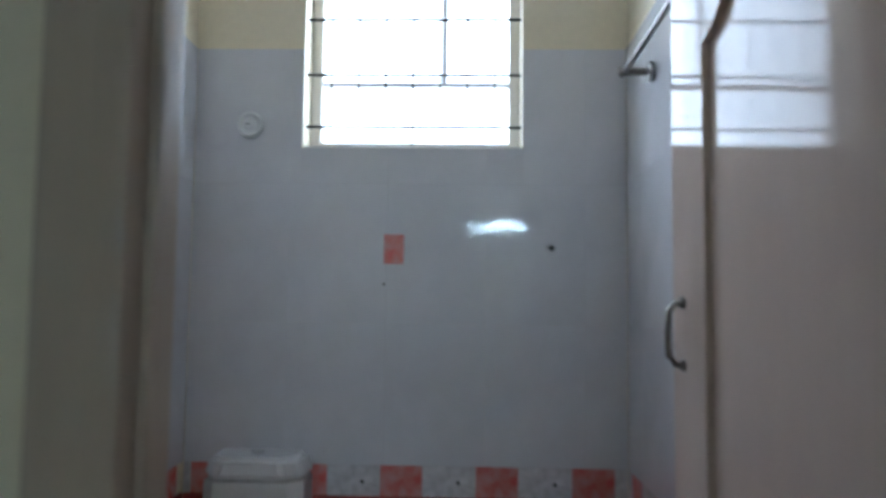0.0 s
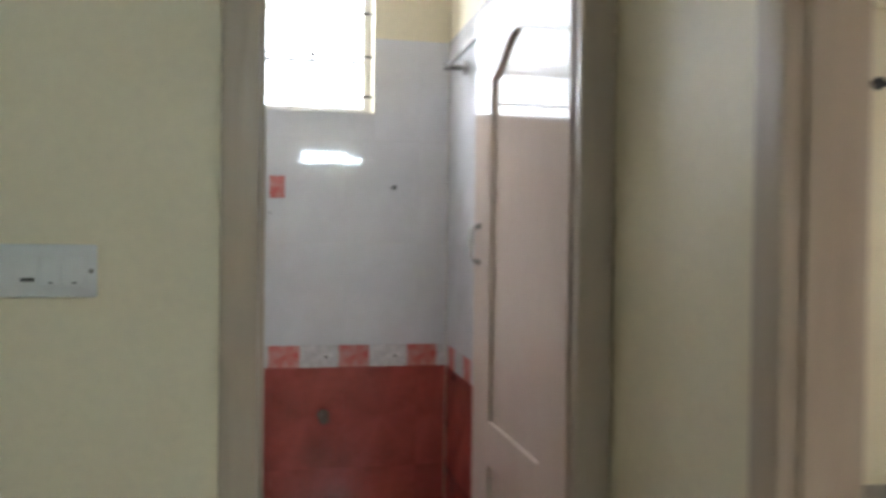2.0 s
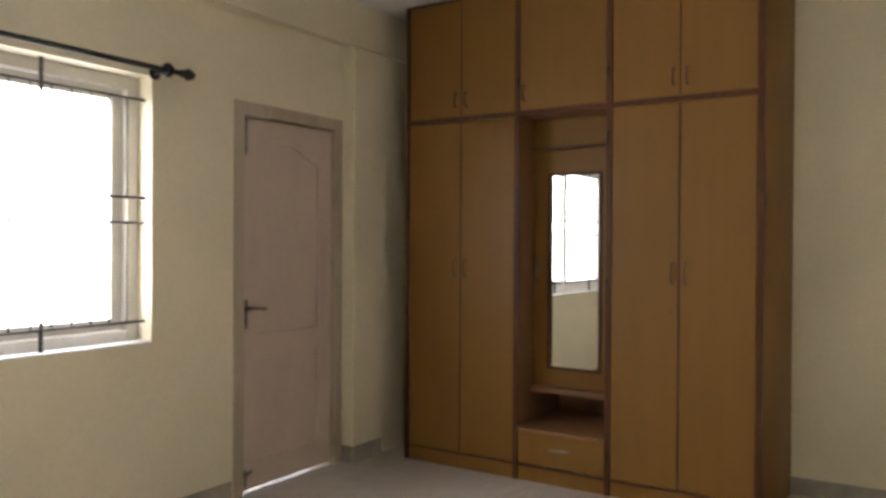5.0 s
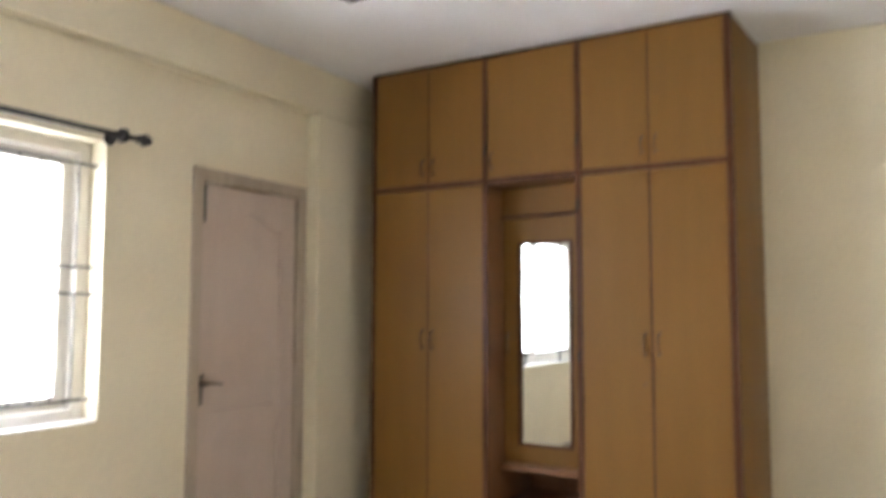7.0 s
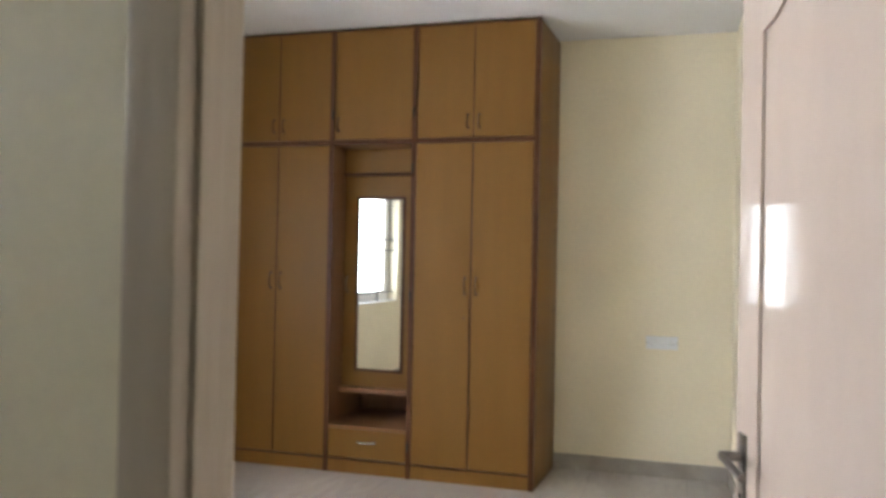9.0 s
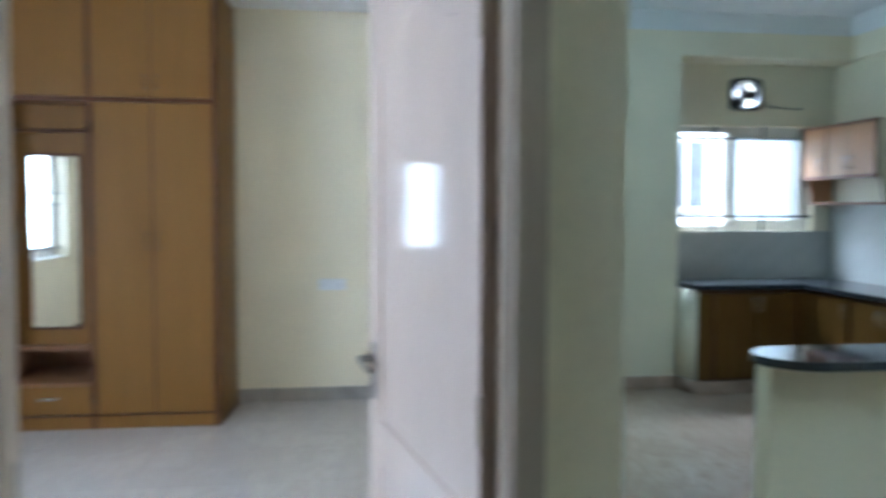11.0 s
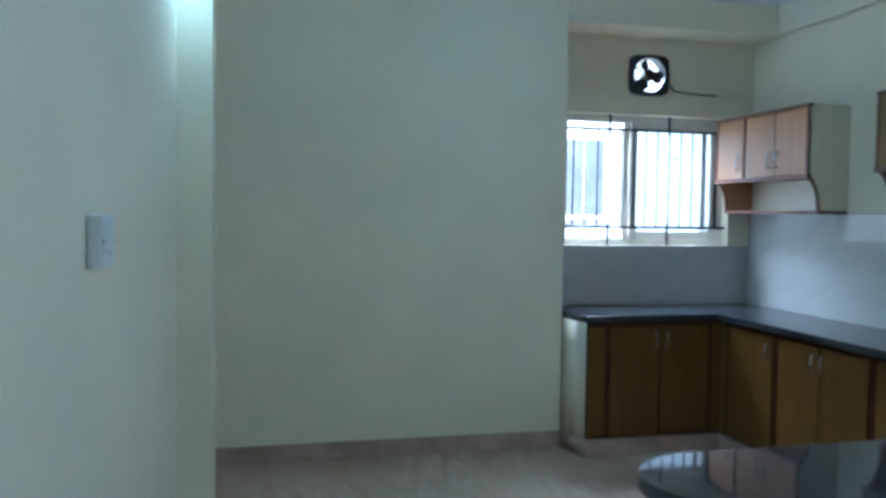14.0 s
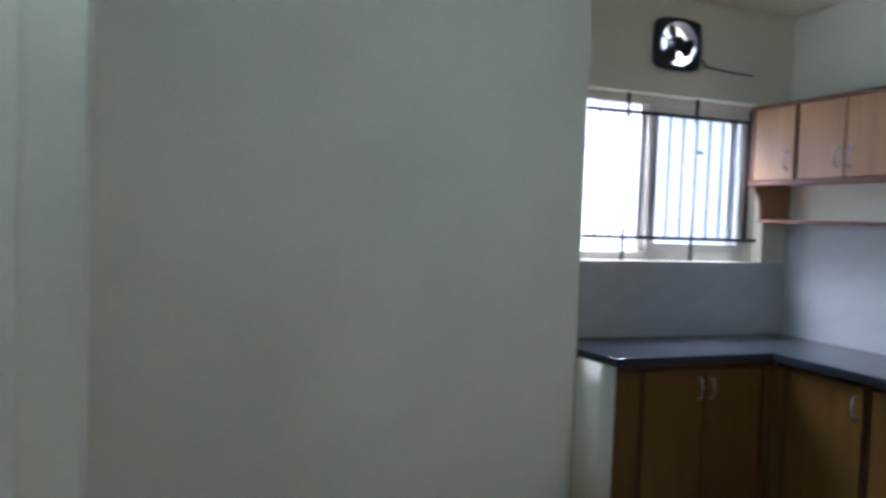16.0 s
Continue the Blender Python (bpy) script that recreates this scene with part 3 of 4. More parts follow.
win_bed = tagged(new("window_bedroom"), "sliding ivory-framed bedroom window with black iron grille", "window", kind="structure")
window_box(win_bed, 1.402, 3.058, 0.89, 2.151, 2.825, 2.905, "x", 0.055)
sash(win_bed, 1.46, 2.27, 0.947, 2.094, 2.845, "x", 0.055)
sash(win_bed, 2.21, 3.00, 0.947, 2.094, 2.88, "x", 0.055)
grille(win_bed, (2.043, 1.577, 1.458, 0.989), [(1.40 + 0.092 * k, 1.577, 2.043) for k in range(1, 18)] + [(1.40 + 0.092 * k, 0.989, 1.458) for k in range(1, 18)], 1.402, 3.058, 2.775, "x", 0.0048)
for x in (1.83, 2.55):
    for z0, z1 in ((2.0, 2.151), (0.89, 1.03)):
        part("grille_bracket", rod((x, 2.776, z0), (x, 2.776, z1), 0.009, n=8), BLACK, win_bed)
part("sill", box(1.405, 3.055, 2.722, 2.82, 0.889, 0.896, 0.002), WHITE, win_bed)

win_bath = tagged(new("window_bathroom"), "bright high bathroom window with iron grille", "window", kind="structure")
window_box(win_bath, -0.188, 0.495, 1.89, 2.618, 2.565, 2.615, "x", 0.035)
part("mullion", box(0.24, 0.258, 2.58, 2.61, 2.13, 2.583, 0.002), WHITE, win_bath)
for x0, x1, z0, z1 in ((-0.153, 0.24, 2.13, 2.583), (0.258, 0.46, 2.13, 2.583), (-0.153, 0.46, 1.925, 2.115)):
    pane = part("pane", box(x0, x1, 2.588, 2.592, z0, z1), GLASS, win_bath)
    pane.visible_shadow = False
part("transom", box(-0.153, 0.46, 2.58, 2.608, 2.115, 2.13, 0.002), WHITE, win_bath)
grille(win_bath, (1.961, 2.13, 2.312, 2.49), [(-0.11 + 0.087 * k, 1.961, 2.49) for k in range(0, 7)], -0.188, 0.495, 2.50, "x", 0.004)
part("grille_bar", rod((0.151, 2.5, 1.89), (0.151, 2.5, 2.6), 0.004), BLACK, win_bath)
part("sill", box(-0.187, 0.494, 2.463, 2.56, 1.887, 1.892, 0.002), WHITE, win_bath)

win_kit = tagged(new("window_kitchen"), "sliding kitchen window with black iron grille", "window", kind="structure")
window_box(win_kit, -4.503, -3.287, 1.252, 2.128, 5.80, 5.87, "y", 0.045)
sash(win_kit, -4.46, -3.80, 1.297, 2.083, 5.82, "y", 0.048, FROSTED)
sash(win_kit, -4.40, -3.76, 1.297, 2.083, 5.852, "y", 0.048, FROSTED)
grille(win_kit, (2.03, 1.372), [(-3.36 - 0.088 * k, 1.372, 2.03) for k in range(0, 13)], -4.50, -3.29, 5.765, "y", 0.0075)
for y in (-3.62, -4.06):
    part("grille_bracket", rod((5.766, y, 1.252), (5.766, y, 1.40), 0.009, n=8), BLACK, win_kit)
    part("grille_bracket", rod((5.766, y, 2.0), (5.766, y, 2.128), 0.009, n=8), BLACK, win_kit)
part("grille_bracket", rod((5.766, -4.43, 1.372), (5.766, -4.43, 2.1), 0.008, n=8), BLACK, win_kit)

part("latch", box(5.812, 5.818, -4.155, -4.115, 1.84, 1.86, 0.002), GREYP, win_kit)

# neighbouring house beyond the kitchen window
house = thing("neighbour_house", (8.4, -4.0, -3.3), "sunlit white rendered house close outside the window", "house")
part("wall", box(0, 0.3, -6, 6, 0, 9.0), FACADE, house)
part("roof", box(-0.2, 1.2, -6.2, 6.2, 9.0, 9.2, 0.02), FACADE, house)
wn1 = part("window", box(-0.04, 0.0, -0.84, -0.30, 4.70, 5.58, 0.01), UPVC, house)
for y0, y1 in ((-0.78, -0.59), (-0.55, -0.36)):
    part("pane", box(-0.05, -0.041, y0, y1, 4.76, 5.52, 0.002), DARKGLASS, wn1)

# ---- bedroom things ----


def wardrobe():
    """A ceiling-high fitted wardrobe: three bays, an open dressing niche with a mirror in the middle one."""
    w = thing("wardrobe", (4.73, 0.312, 0.0), "ceiling-high ochre laminate wardrobe with dark brown edging and a mirror niche", "wardrobe")
    L, H, D = 2.098, 2.85, 0.595
    
    def b(name, x0, x1, y0, y1, z0, z1, mat, parent=w, bev=0.002, label=""):
        return part(name, box(x0, x1, y0, y1, z0, z1, bev), mat, parent, label)
    part("side_panel", slab([(0.03, 0.0), (0.03, -0.018), (D, -0.06), (D, 0.0)], 0, H, "z", 0.002), WOOD, w)
    b("side_panel", 0.0, D, L, L + 0.018, 0, H, WOOD)
    b("edge_strip", -0.006, 0.03, -0.022, 0.012, 0, H, EDGE)
    for y in (0.77, 1.33):
        b("upright", 0.0, D, y - 0.009, y + 0.009, 0.0, H, INSIDE)
    b("back_panel", D - 0.012, D, 0.0, L, 0, H, INSIDE)
    b("top_panel", 0.0, D, 0.0, L, H - 0.018, H, INSIDE)
    b("middle_shelf", 0.02, D - 0.012, 0.0, L, 2.108, 2.126, INSIDE)
    # plinth
    for y0, y1 in ((0.012, 0.761), (0.779, 1.321), (1.339, L)):
        b("plinth", 0.004, 0.022, y0, y1, 0.0, 0.083, WOOD)
    # dark edging on the front
    for y in (0.77, 1.33):
        b("edge_strip", -0.008, 0.002, y - 0.016, y + 0.016, 0.0, H, EDGE)
    b("edge_strip", -0.006, 0.003, L - 0.008, L + 0.02, 0.0, H, EDGE)
    b("edge_strip", -0.007, 0.003, 0.012, L, 2.104, 2.134, EDGE)
    b("edge_strip", -0.005, 0.003, 0.012, L, 0.083, 0.094, EDGE)
    b("edge_strip", -0.006, 0.003, 0.012, L, H - 0.014, H, EDGE)

    def door(y0, y1, z0, z1, handle_y, handle_z, half=0.05):
        d = b("door", -0.003, 0.016, y0, y1, z0, z1, WOOD)
        d_handle(d, -0.003, handle_y, handle_z, half, (-1, 0, 0), "z", 0.0055, 0.028, BRONZE)
        return d
    low, high = (0.096, 2.102), (2.137, H - 0.016)
    for a, m, c in ((0.014, 0.39, 0.752), (1.348, 1.71, L - 0.01)):
        door(a, m - (0.0068 if m < 1 else 0.004), *low, m - 0.035, 1.22)
        door(m + (0.0068 if m < 1 else 0.004), c, *low, m + 0.035, 1.22)
        seam = 0.0065 if m < 1 else 0.0038
        b("edge_strip", -0.0045, 0.0, m - seam, m + seam, *low, EDGE, bev=0.001)
        door(a, m - 0.004, *high, m - 0.035, 2.235, 0.04)
        door(m + 0.004, c, *high, m + 0.035, 2.235, 0.04)
        b("edge_strip", -0.0045, 0.0, m - 0.0038, m + 0.0038, *high, EDGE, bev=0.001)
    door(0.788, 1.312, *high, 1.285, 2.235, 0.04)
    for z in (1.02,):
        part("lock", lathe([(0.009, 0), (0.009, 0.004), (0.006, 0.005)], 14, "x", (-0.008, 0.43, z)), BRONZE, w)
    # niche: back board above, mirror door, open shelf, drawer
    b("niche_panel", 0.2, 0.218, 0.779, 1.321, 1.945, 2.104, WOOD)
    b("edge_strip", 0.188, 0.2, 0.779, 1.321, 1.925, 1.943, EDGE)
    md = b("mirror_door", 0.2, 0.218, 0.779, 1.321, 0.52, 1.923, WOOD)
    part("mirror", box(0.1955, 0.1985, 0.905, 1.21, 0.642, 1.767), MIRROR, md, "clear silvered mirror")
    for y0, y1, z0, z1 in ((0.885, 0.905, 0.622, 1.787), (1.21, 1.23, 0.622, 1.787), (0.905, 1.21, 0.622, 0.642), (0.905, 1.21, 1.767, 1.787)):
        part("mirror_edging", box(0.190, 0.2, y0, y1, z0, z1, 0.003), EDGE, md)
    md.matrix_local = Matrix.Translation((0.2, 0.779, 0)) @ Matrix.Rotation(radians(-1.8), 4, "Z") @ Matrix.Translation((-0.2, -0.779, 0))
    d_handle(md, 0.2, 1.292, 1.2, 0.05, (-1, 0, 0), "z", 0.005, 0.025)
    b("niche_shelf", 0.17, D - 0.012, 0.779, 1.321, 0.485, 0.518, INSIDE)
    b("niche_base", -0.002, D - 0.012, 0.779, 1.321, 0.285, 0.303, INSIDE)
    dr = b("drawer", -0.004, 0.016, 0.788, 1.312, 0.098, 0.282, WOOD)
    d_handle(dr, -0.004, 1.05, 0.205, 0.055, (-1, 0, 0), "y", 0.005, 0.022)
    # visible butt hinges
    for y, zs in ((0.775, (0.2, 1.15, 1.95, 2.3)), (1.325, (2.3,))):
        for z in zs:
            part("hinge", rod((-0.011, y, z - 0.03), (-0.011, y, z + 0.03), 0.006, n=8), BLACK, w)


wardrobe()

rail = thing("curtain_rod", (2.1, 2.62, 2.172), "black metal curtain rod with ball finials over the window", "curtain rod")
part("rod", rod((-0.75, 0, 0.0), (1.04, 0, 0), 0.0125), BLACK, rail)
for s, x in ((1, 1.04), (-1, -0.75)):
    part("finial", lathe([(0.004, -0.055), (0.014, -0.05), (0.026, -0.03), (0.029, -0.012), (0.018, 0.004), (0.012, 0.012), (0.02, 0.02), (0.013, 0.028), (0.004, 0.03)] if s < 0 else [(0.004, -0.03), (0.013, -0.028), (0.02, -0.02), (0.012, -0.012), (0.018, -0.004), (0.029, 0.012), (0.026, 0.03), (0.014, 0.05), (0.004, 0.055)], 20, "x", (x + s * 0.03, 0, 0)), BLACK, rail)
for x in (0.97, -0.68):
    bk = part("bracket", rod((x, 0, -0.005), (x, 0.092, -0.005), 0.010), BLACK, rail)
    part("bracket_plate", lathe([(0.03, 0.0), (0.03, 0.006), (0.022, 0.008)], 20, "y", (x, 0.0915, -0.005)), BLACK, bk)
    part("bracket_ring", lathe([(0.03, -0.014), (0.034, 0.0), (0.03, 0.014)], 20, "x", (x, 0, 0)), BLACK, bk)

fan = thing("ceiling_fan", (3.18, 0.933, CEIL - 0.0255), "dark brown ceiling fan with three blades, at rest", "ceiling fan", turn=84)
part("canopy", lathe([(0.02, -0.04), (0.05, -0.022), (0.062, 0.012), (0.06, 0.025)]), FANBR, fan)
part("down_rod", rod((0, 0, -0.11), (0, 0, -0.03), 0.014), FANBR, fan)
part("motor", lathe([(0.03, -0.250), (0.07, -0.245), (0.115, -0.225), (0.135, -0.195), (0.135, -0.165), (0.11, -0.135), (0.06, -0.115), (0.035, -0.090), (0.02, -0.090)], 40), FANBR, fan)
part("trim_ring", lathe([(0.1355, -0.188), (0.139, -0.184), (0.139, -0.176), (0.1355, -0.172)], 40), STEEL, fan)
for k in range(3):
    arm = pose(0, 0, 0, 0, 0, 120 * k)
    bm = slab([(0.10, -0.03), (0.18, -0.022), (0.21, -0.045), (0.21, 0.045), (0.18, 0.022), (0.10, 0.03)], -0.194, -0.188, "z", 0.0015)
    bm.transform(arm)
    bi = part("blade_arm", bm, FANBR, fan)
    bm = slab([(0.17, -0.062), (0.45, -0.070), (0.595, -0.066), (0.628, 0.02), (0.607, 0.058), (0.45, 0.066), (0.17, 0.058)], -0.003, 0.003, "z", 0.0015)
    bm.transform(arm @ pose(0, 0, -0.182, 9, 0, 0))
    part("blade", bm, FANBR, bi)


def switch_plate(at, turn, w, h, modules, label, proud=0.012, screws=True):
    """A modular switch plate in its own axes: face towards -y."""
    s = thing("switch_plate", at, label, "switch plate", turn=turn)
    part("plate", box(-w / 2, w / 2, -proud, 0.0, -h / 2, h / 2, 0.004), PLASTIC, s)
    n = len(modules)
    step = (w - 0.03) / n
    for k, kind in enumerate(modules):
        x = -w / 2 + 0.015 + step * (k + 0.5)
        if kind == "switch":
            m = part("rocker", box(x - step * 0.42, x + step * 0.42, -proud - 0.006, -proud + 0.001, -h * 0.3, h * 0.3, 0.003), PLASTIC, s)
            part("rocker_mark", box(x - 0.003, x + 0.003, -proud - 0.0068, -proud - 0.0055, -h * 0.24, -h * 0.2), GREYP, m)
        elif kind == "socket":
            m = part("socket", box(x - step * 0.44, x + step * 0.44, -proud - 0.002, -proud + 0.001, -h * 0.32, h * 0.32, 0.001), PLASTIC, s)
            for dx, dz in ((0, 0.011), (-0.009, -0.008), (0.009, -0.008)):
                part("pin_hole", lathe([(0.0035, 0), (0.0035, 0.0015)], 10, "y", (x + dx, -proud - 0.0032, dz)), BLACK, m)
        elif kind == "indicator":
            m = part("switch", box(x - step * 0.4, x + step * 0.4, -proud - 0.003, -proud + 0.001, -h * 0.27, h * 0.24, 0.0015), PLASTIC, s)
            part("indicator", box(x - step * 0.3, x + step * 0.3, -proud - 0.0038, -proud - 0.0025, -h * 0.2, -h * 0.13, 0.0005), BLACK, m, "dark indicator window")
        else:
            part("blank", box(x - step * 0.42, x + step * 0.42, -proud - 0.002, -proud + 0.001, -h * 0.3, h * 0.3, 0.001), PLASTIC, s)
    if screws:
        for x in (-w / 2 + 0.008, w / 2 - 0.008):
            part("screw", lathe([(0.004, 0), (0.004, 0.002)], 10, "y", (x, -proud - 0.0015, 0)), STEEL, s)
    return s


switch_plate((5.328, -0.435, 0.868), -90, 0.20, 0.085, ("switch", "switch", "socket"), "white modular switch plate with socket on the bedroom wall")
switch_plate((3.50, -0.863, 1.36), 180, 0.30, 0.40, ("switch", "switch", "socket"), "large white switch board on the bedroom wall by the door")
switch_plate((-0.264, 0.598, 1.303), 0, 0.178, 0.09, ("blank", "indicator", "switch", "switch"), "white switch plate with indicator and two rockers beside the bathroom door")
switch_plate((2.64, -0.979, 1.38), 0, 0.14, 0.11, ("switch", "blank"), "raised white switch box on the dining wall", 0.03)
lw = thing("lamp_wire", (3.72, -0.862, 2.80), "grey conduit with a loose wire end hanging from the bedroom wall", "wire")
part("conduit", tube([(0.0, 0.0, 0.0), (0.05, 0.014, -0.13), (0.11, 0.03, -0.22), (0.19, 0.043, -0.27), (0.24, 0.047, -0.275)], 0.012), GREYP, lw)
part("wire_end", tube([(0.23, 0.047, -0.276), (0.27, 0.05, -0.285), (0.30, 0.052, -0.28)], 0.008), EDGE, lw)

# ---- hall lamps ----
tl = thing("tube_light", (1.08, -5.235, 2.45), "lit fluorescent tube light on the living area wall", "tube light")
part("batten", box(-0.75, 0.75, -0.014, 0.03, -0.03, 0.03, 0.004), PLASTIC, tl)
part("tube", rod((-0.72, 0.055, -0.005), (0.72, 0.055, -0.005), 0.013), TUBE, tl, "glowing white tube")
for x in (-0.73, 0.73):
    part("holder", box(x - 0.012, x + 0.012, 0.028, 0.075, -0.03, 0.02, 0.003), PLASTIC, tl)
wl = thing("wall_lamp", (4.33, -0.979, 2.68), "lit bulb in a white batten holder high on the wall", "wall lamp")
part("holder", lathe([(0.04, 0.0), (0.04, -0.01), (0.022, -0.018), (0.022, -0.03)], 20, "y"), PLASTIC, wl)
part("bulb", lathe([(0.012, -0.028), (0.02, -0.04), (0.034, -0.06), (0.034, -0.074), (0.02, -0.09), (0.004, -0.095)], 20, "y"), BULB, wl, "glowing cool white bulb")

# ---- bathroom things ----
toilet = thing("toilet", (-0.272, 2.445, -0.015), "white ceramic toilet with a low cistern", "toilet")
part("cistern", slab([(-0.145, -0.005), (-0.145, -0.14), (-0.105, -0.185), (0.105, -0.185), (0.145, -0.14), (0.145, -0.005)], 0.42, 0.912, "z", 0.016), CERAMIC, toilet)
dome = slab([(-0.15, -0.002), (-0.155, -0.08), (-0.145, -0.15), (-0.1, -0.195), (0.1, -0.195), (0.145, -0.15), (0.155, -0.08), (0.15, -0.002)], 0.916, 0.976, "z")
for v in dome.verts:
    if v.co.z > 0.95:
        v.co.x *= 0.86
        v.co.y = -0.1 + (v.co.y + 0.1) * 0.86
bmesh.ops.bevel(dome, geom=[e for e in dome.edges if e.calc_face_angle(0) > 0.5], offset=0.014, segments=3, affect="EDGES")
lid = part("cistern_lid", dome, CERAMIC, toilet)
part("flush_button", lathe([(0.02, 0.975), (0.02, 0.982), (0.016, 0.984)], 20, "z", (0, -0.1, 0)), CHROME, lid)
part("bowl", lathe([(0.11, 0.0), (0.12, 0.06), (0.12, 0.16), (0.16, 0.3), (0.185, 0.39), (0.18, 0.405), (0.02, 0.40)], 36, "z", (0, -0.42, 0)), CERAMIC, toilet)
part("neck", box(-0.10, 0.10, -0.34, -0.02, 0.0, 0.42, 0.02), CERAMIC, toilet)
part("seat", slab([(0.19 * math.cos(a * math.tau / 28), -0.41 + 0.215 * math.sin(a * math.tau / 28)) for a in range(28)], 0.405, 0.44, "z", 0.008), PLASTIC, toilet)

for x, z in ((0.299, 0.622), (-0.022, 0.614)):
    tp = thing("wall_tap", (x, 2.444, z), "dull chrome stop tap on the red tiled wall", "tap", "bathroom wall taps")
    part("flange", lathe([(0.024, 0.0), (0.024, -0.008), (0.014, -0.014)], 20, "y"), STEEL, tp)
    part("body", rod((0, -0.012, 0), (0, -0.055, 0), 0.014), STEEL, tp)
    part("knob", lathe([(0.016, -0.05), (0.02, -0.058), (0.02, -0.078), (0.013, -0.086)], 10, "y"), STEEL, tp)
hs = thing("hand_spray", (-0.09, 2.444, 0.56), "white bidet spray hose hanging from its tap", "spray hose")
part("hose", tube([(0.066, -0.06, 0.04), (0.04, -0.07, -0.04), (-0.02, -0.075, -0.12), (-0.05, -0.07, -0.25), (-0.02, -0.06, -0.36)], 0.009), PLASTIC, hs)
part("spray_head", tube([(-0.02, -0.06, -0.36), (0.0, -0.07, -0.30), (0.0, -0.09, -0.27)], 0.014), PLASTIC, hs)
inlet = thing("round_cover", (-0.352, 2.444, 1.952), "round white plastic outlet cover on the tiles", "outlet cover")
part("rim", lathe([(0.042, 0.0), (0.042, -0.010), (0.034, -0.014), (0.026, -0.010)], 28, "y"), PLASTIC, inlet)
part("cap", lathe([(0.02, -0.008), (0.02, -0.014), (0.01, -0.018)], 20, "y"), PLASTIC, inlet)
part("slot", box(-0.012, 0.004, -0.0195, -0.017, -0.002, 0.002), GREYP, inlet)
for x, z in ((0.587, 1.576), (0.075, 1.46)):
    single("screw_plug", lathe([(0.009 if z > 1.5 else 0.004, 2.444), (0.007 if z > 1.5 else 0.003, 2.437)], 12, "y", (x, 0, z)), BLACK, "dark plug in a drilled hole of the tiles", "wall plug", "drilled holes")
for k in range(4):
    single("screw_plug", lathe([(0.006, 2.4435), (0.005, 2.439)], 12, "y", (0.02 + 0.289 * (k - 0.0), 0, 0.865)), BLACK, "dark plug in the tile border", "wall plug", "border holes")
rl = thing("towel_rod", (0.812, 2.10, 2.02), "chrome towel rod along the tiled side wall", "towel rod")
part("rod", rod((-0.07, 0.03, 0), (-0.07, -0.60, 0.0), 0.009), STEEL, rl)
for y in (0.0, -0.57):
    post = part("post", rod((0, y, 0), (-0.085, y, 0), 0.012), STEEL, rl)
    part("flange", lathe([(0.028, 0.0), (0.028, -0.008), (0.018, -0.012)], 20, "x", (0, y, 0)), STEEL, post)

# ---- kitchen things ----


def base_unit(name, at, turn, w, doors, h=0.70, label="ochre laminate kitchen base unit with dark edging"):
    """Doors face -y in the unit's own axes; it stands on its plinth."""
    u = thing(name, at, label, "base cabinet", "kitchen base cabinets", turn)
    part("carcass", box(0.0, w, 0.018, 0.5, 0.0, h, 0.002), INSIDE, u)
    part("face_frame", box(0.0, w, 0.0, 0.016, 0.0, 0.02, 0.001), EDGE, u)
    part("face_frame", box(0.0, w, 0.0, 0.016, h - 0.02, h, 0.001), EDGE, u)
    part("face_frame", box(0.0, 0.016, 0.0, 0.016, 0.02, h - 0.02, 0.001), EDGE, u)
    part("face_frame", box(w - 0.016, w, 0.0, 0.016, 0.02, h - 0.02, 0.001), EDGE, u)
    for x0, x1, hx in doors:
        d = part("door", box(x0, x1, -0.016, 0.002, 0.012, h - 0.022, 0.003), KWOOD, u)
        if hx is not None:
            d_handle(d, hx, -0.016, h - 0.11, 0.048, (0, -1, 0), "z", 0.0055, 0.028)
    return u


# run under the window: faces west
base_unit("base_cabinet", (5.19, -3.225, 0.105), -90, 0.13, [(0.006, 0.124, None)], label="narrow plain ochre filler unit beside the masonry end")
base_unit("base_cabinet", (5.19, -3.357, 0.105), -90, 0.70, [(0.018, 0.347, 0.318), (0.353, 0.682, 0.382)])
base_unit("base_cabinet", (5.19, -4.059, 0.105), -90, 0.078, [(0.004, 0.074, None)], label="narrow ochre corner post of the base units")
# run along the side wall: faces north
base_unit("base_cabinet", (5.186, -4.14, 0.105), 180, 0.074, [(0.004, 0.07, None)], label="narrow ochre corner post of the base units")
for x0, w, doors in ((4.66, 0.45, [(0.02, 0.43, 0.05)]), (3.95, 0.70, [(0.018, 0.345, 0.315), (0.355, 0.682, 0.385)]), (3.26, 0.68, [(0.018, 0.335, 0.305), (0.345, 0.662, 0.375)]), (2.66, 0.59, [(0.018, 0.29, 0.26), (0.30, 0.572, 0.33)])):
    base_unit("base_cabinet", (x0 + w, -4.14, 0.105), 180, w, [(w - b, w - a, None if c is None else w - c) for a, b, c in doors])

arc = [(2.45 + 0.19 * math.cos(a), -2.385 + 0.215 * math.sin(a)) for a in [math.pi * k / 20 for k in range(21)]]
wt = thing("worktop", (0, 0, 0), "polished black granite worktop with a rounded breakfast bar", "worktop")
for pts in ([(5.715, -3.175), (5.425, -3.175), (5.425, -3.168), (5.157, -3.21), (5.157, -4.0895), (5.715, -4.0895)],
            [(5.715, -4.0905), (2.6405, -4.0905), (2.6405, -4.79), (4.30, -4.79), (4.30, -4.662), (5.715, -4.662)],
            [(2.64, -4.79), *arc, (2.26, -4.79)]):
    part("slab", slab(pts[::-1], 0.812, 0.85, "z", 0.004), GRANITE, wt)


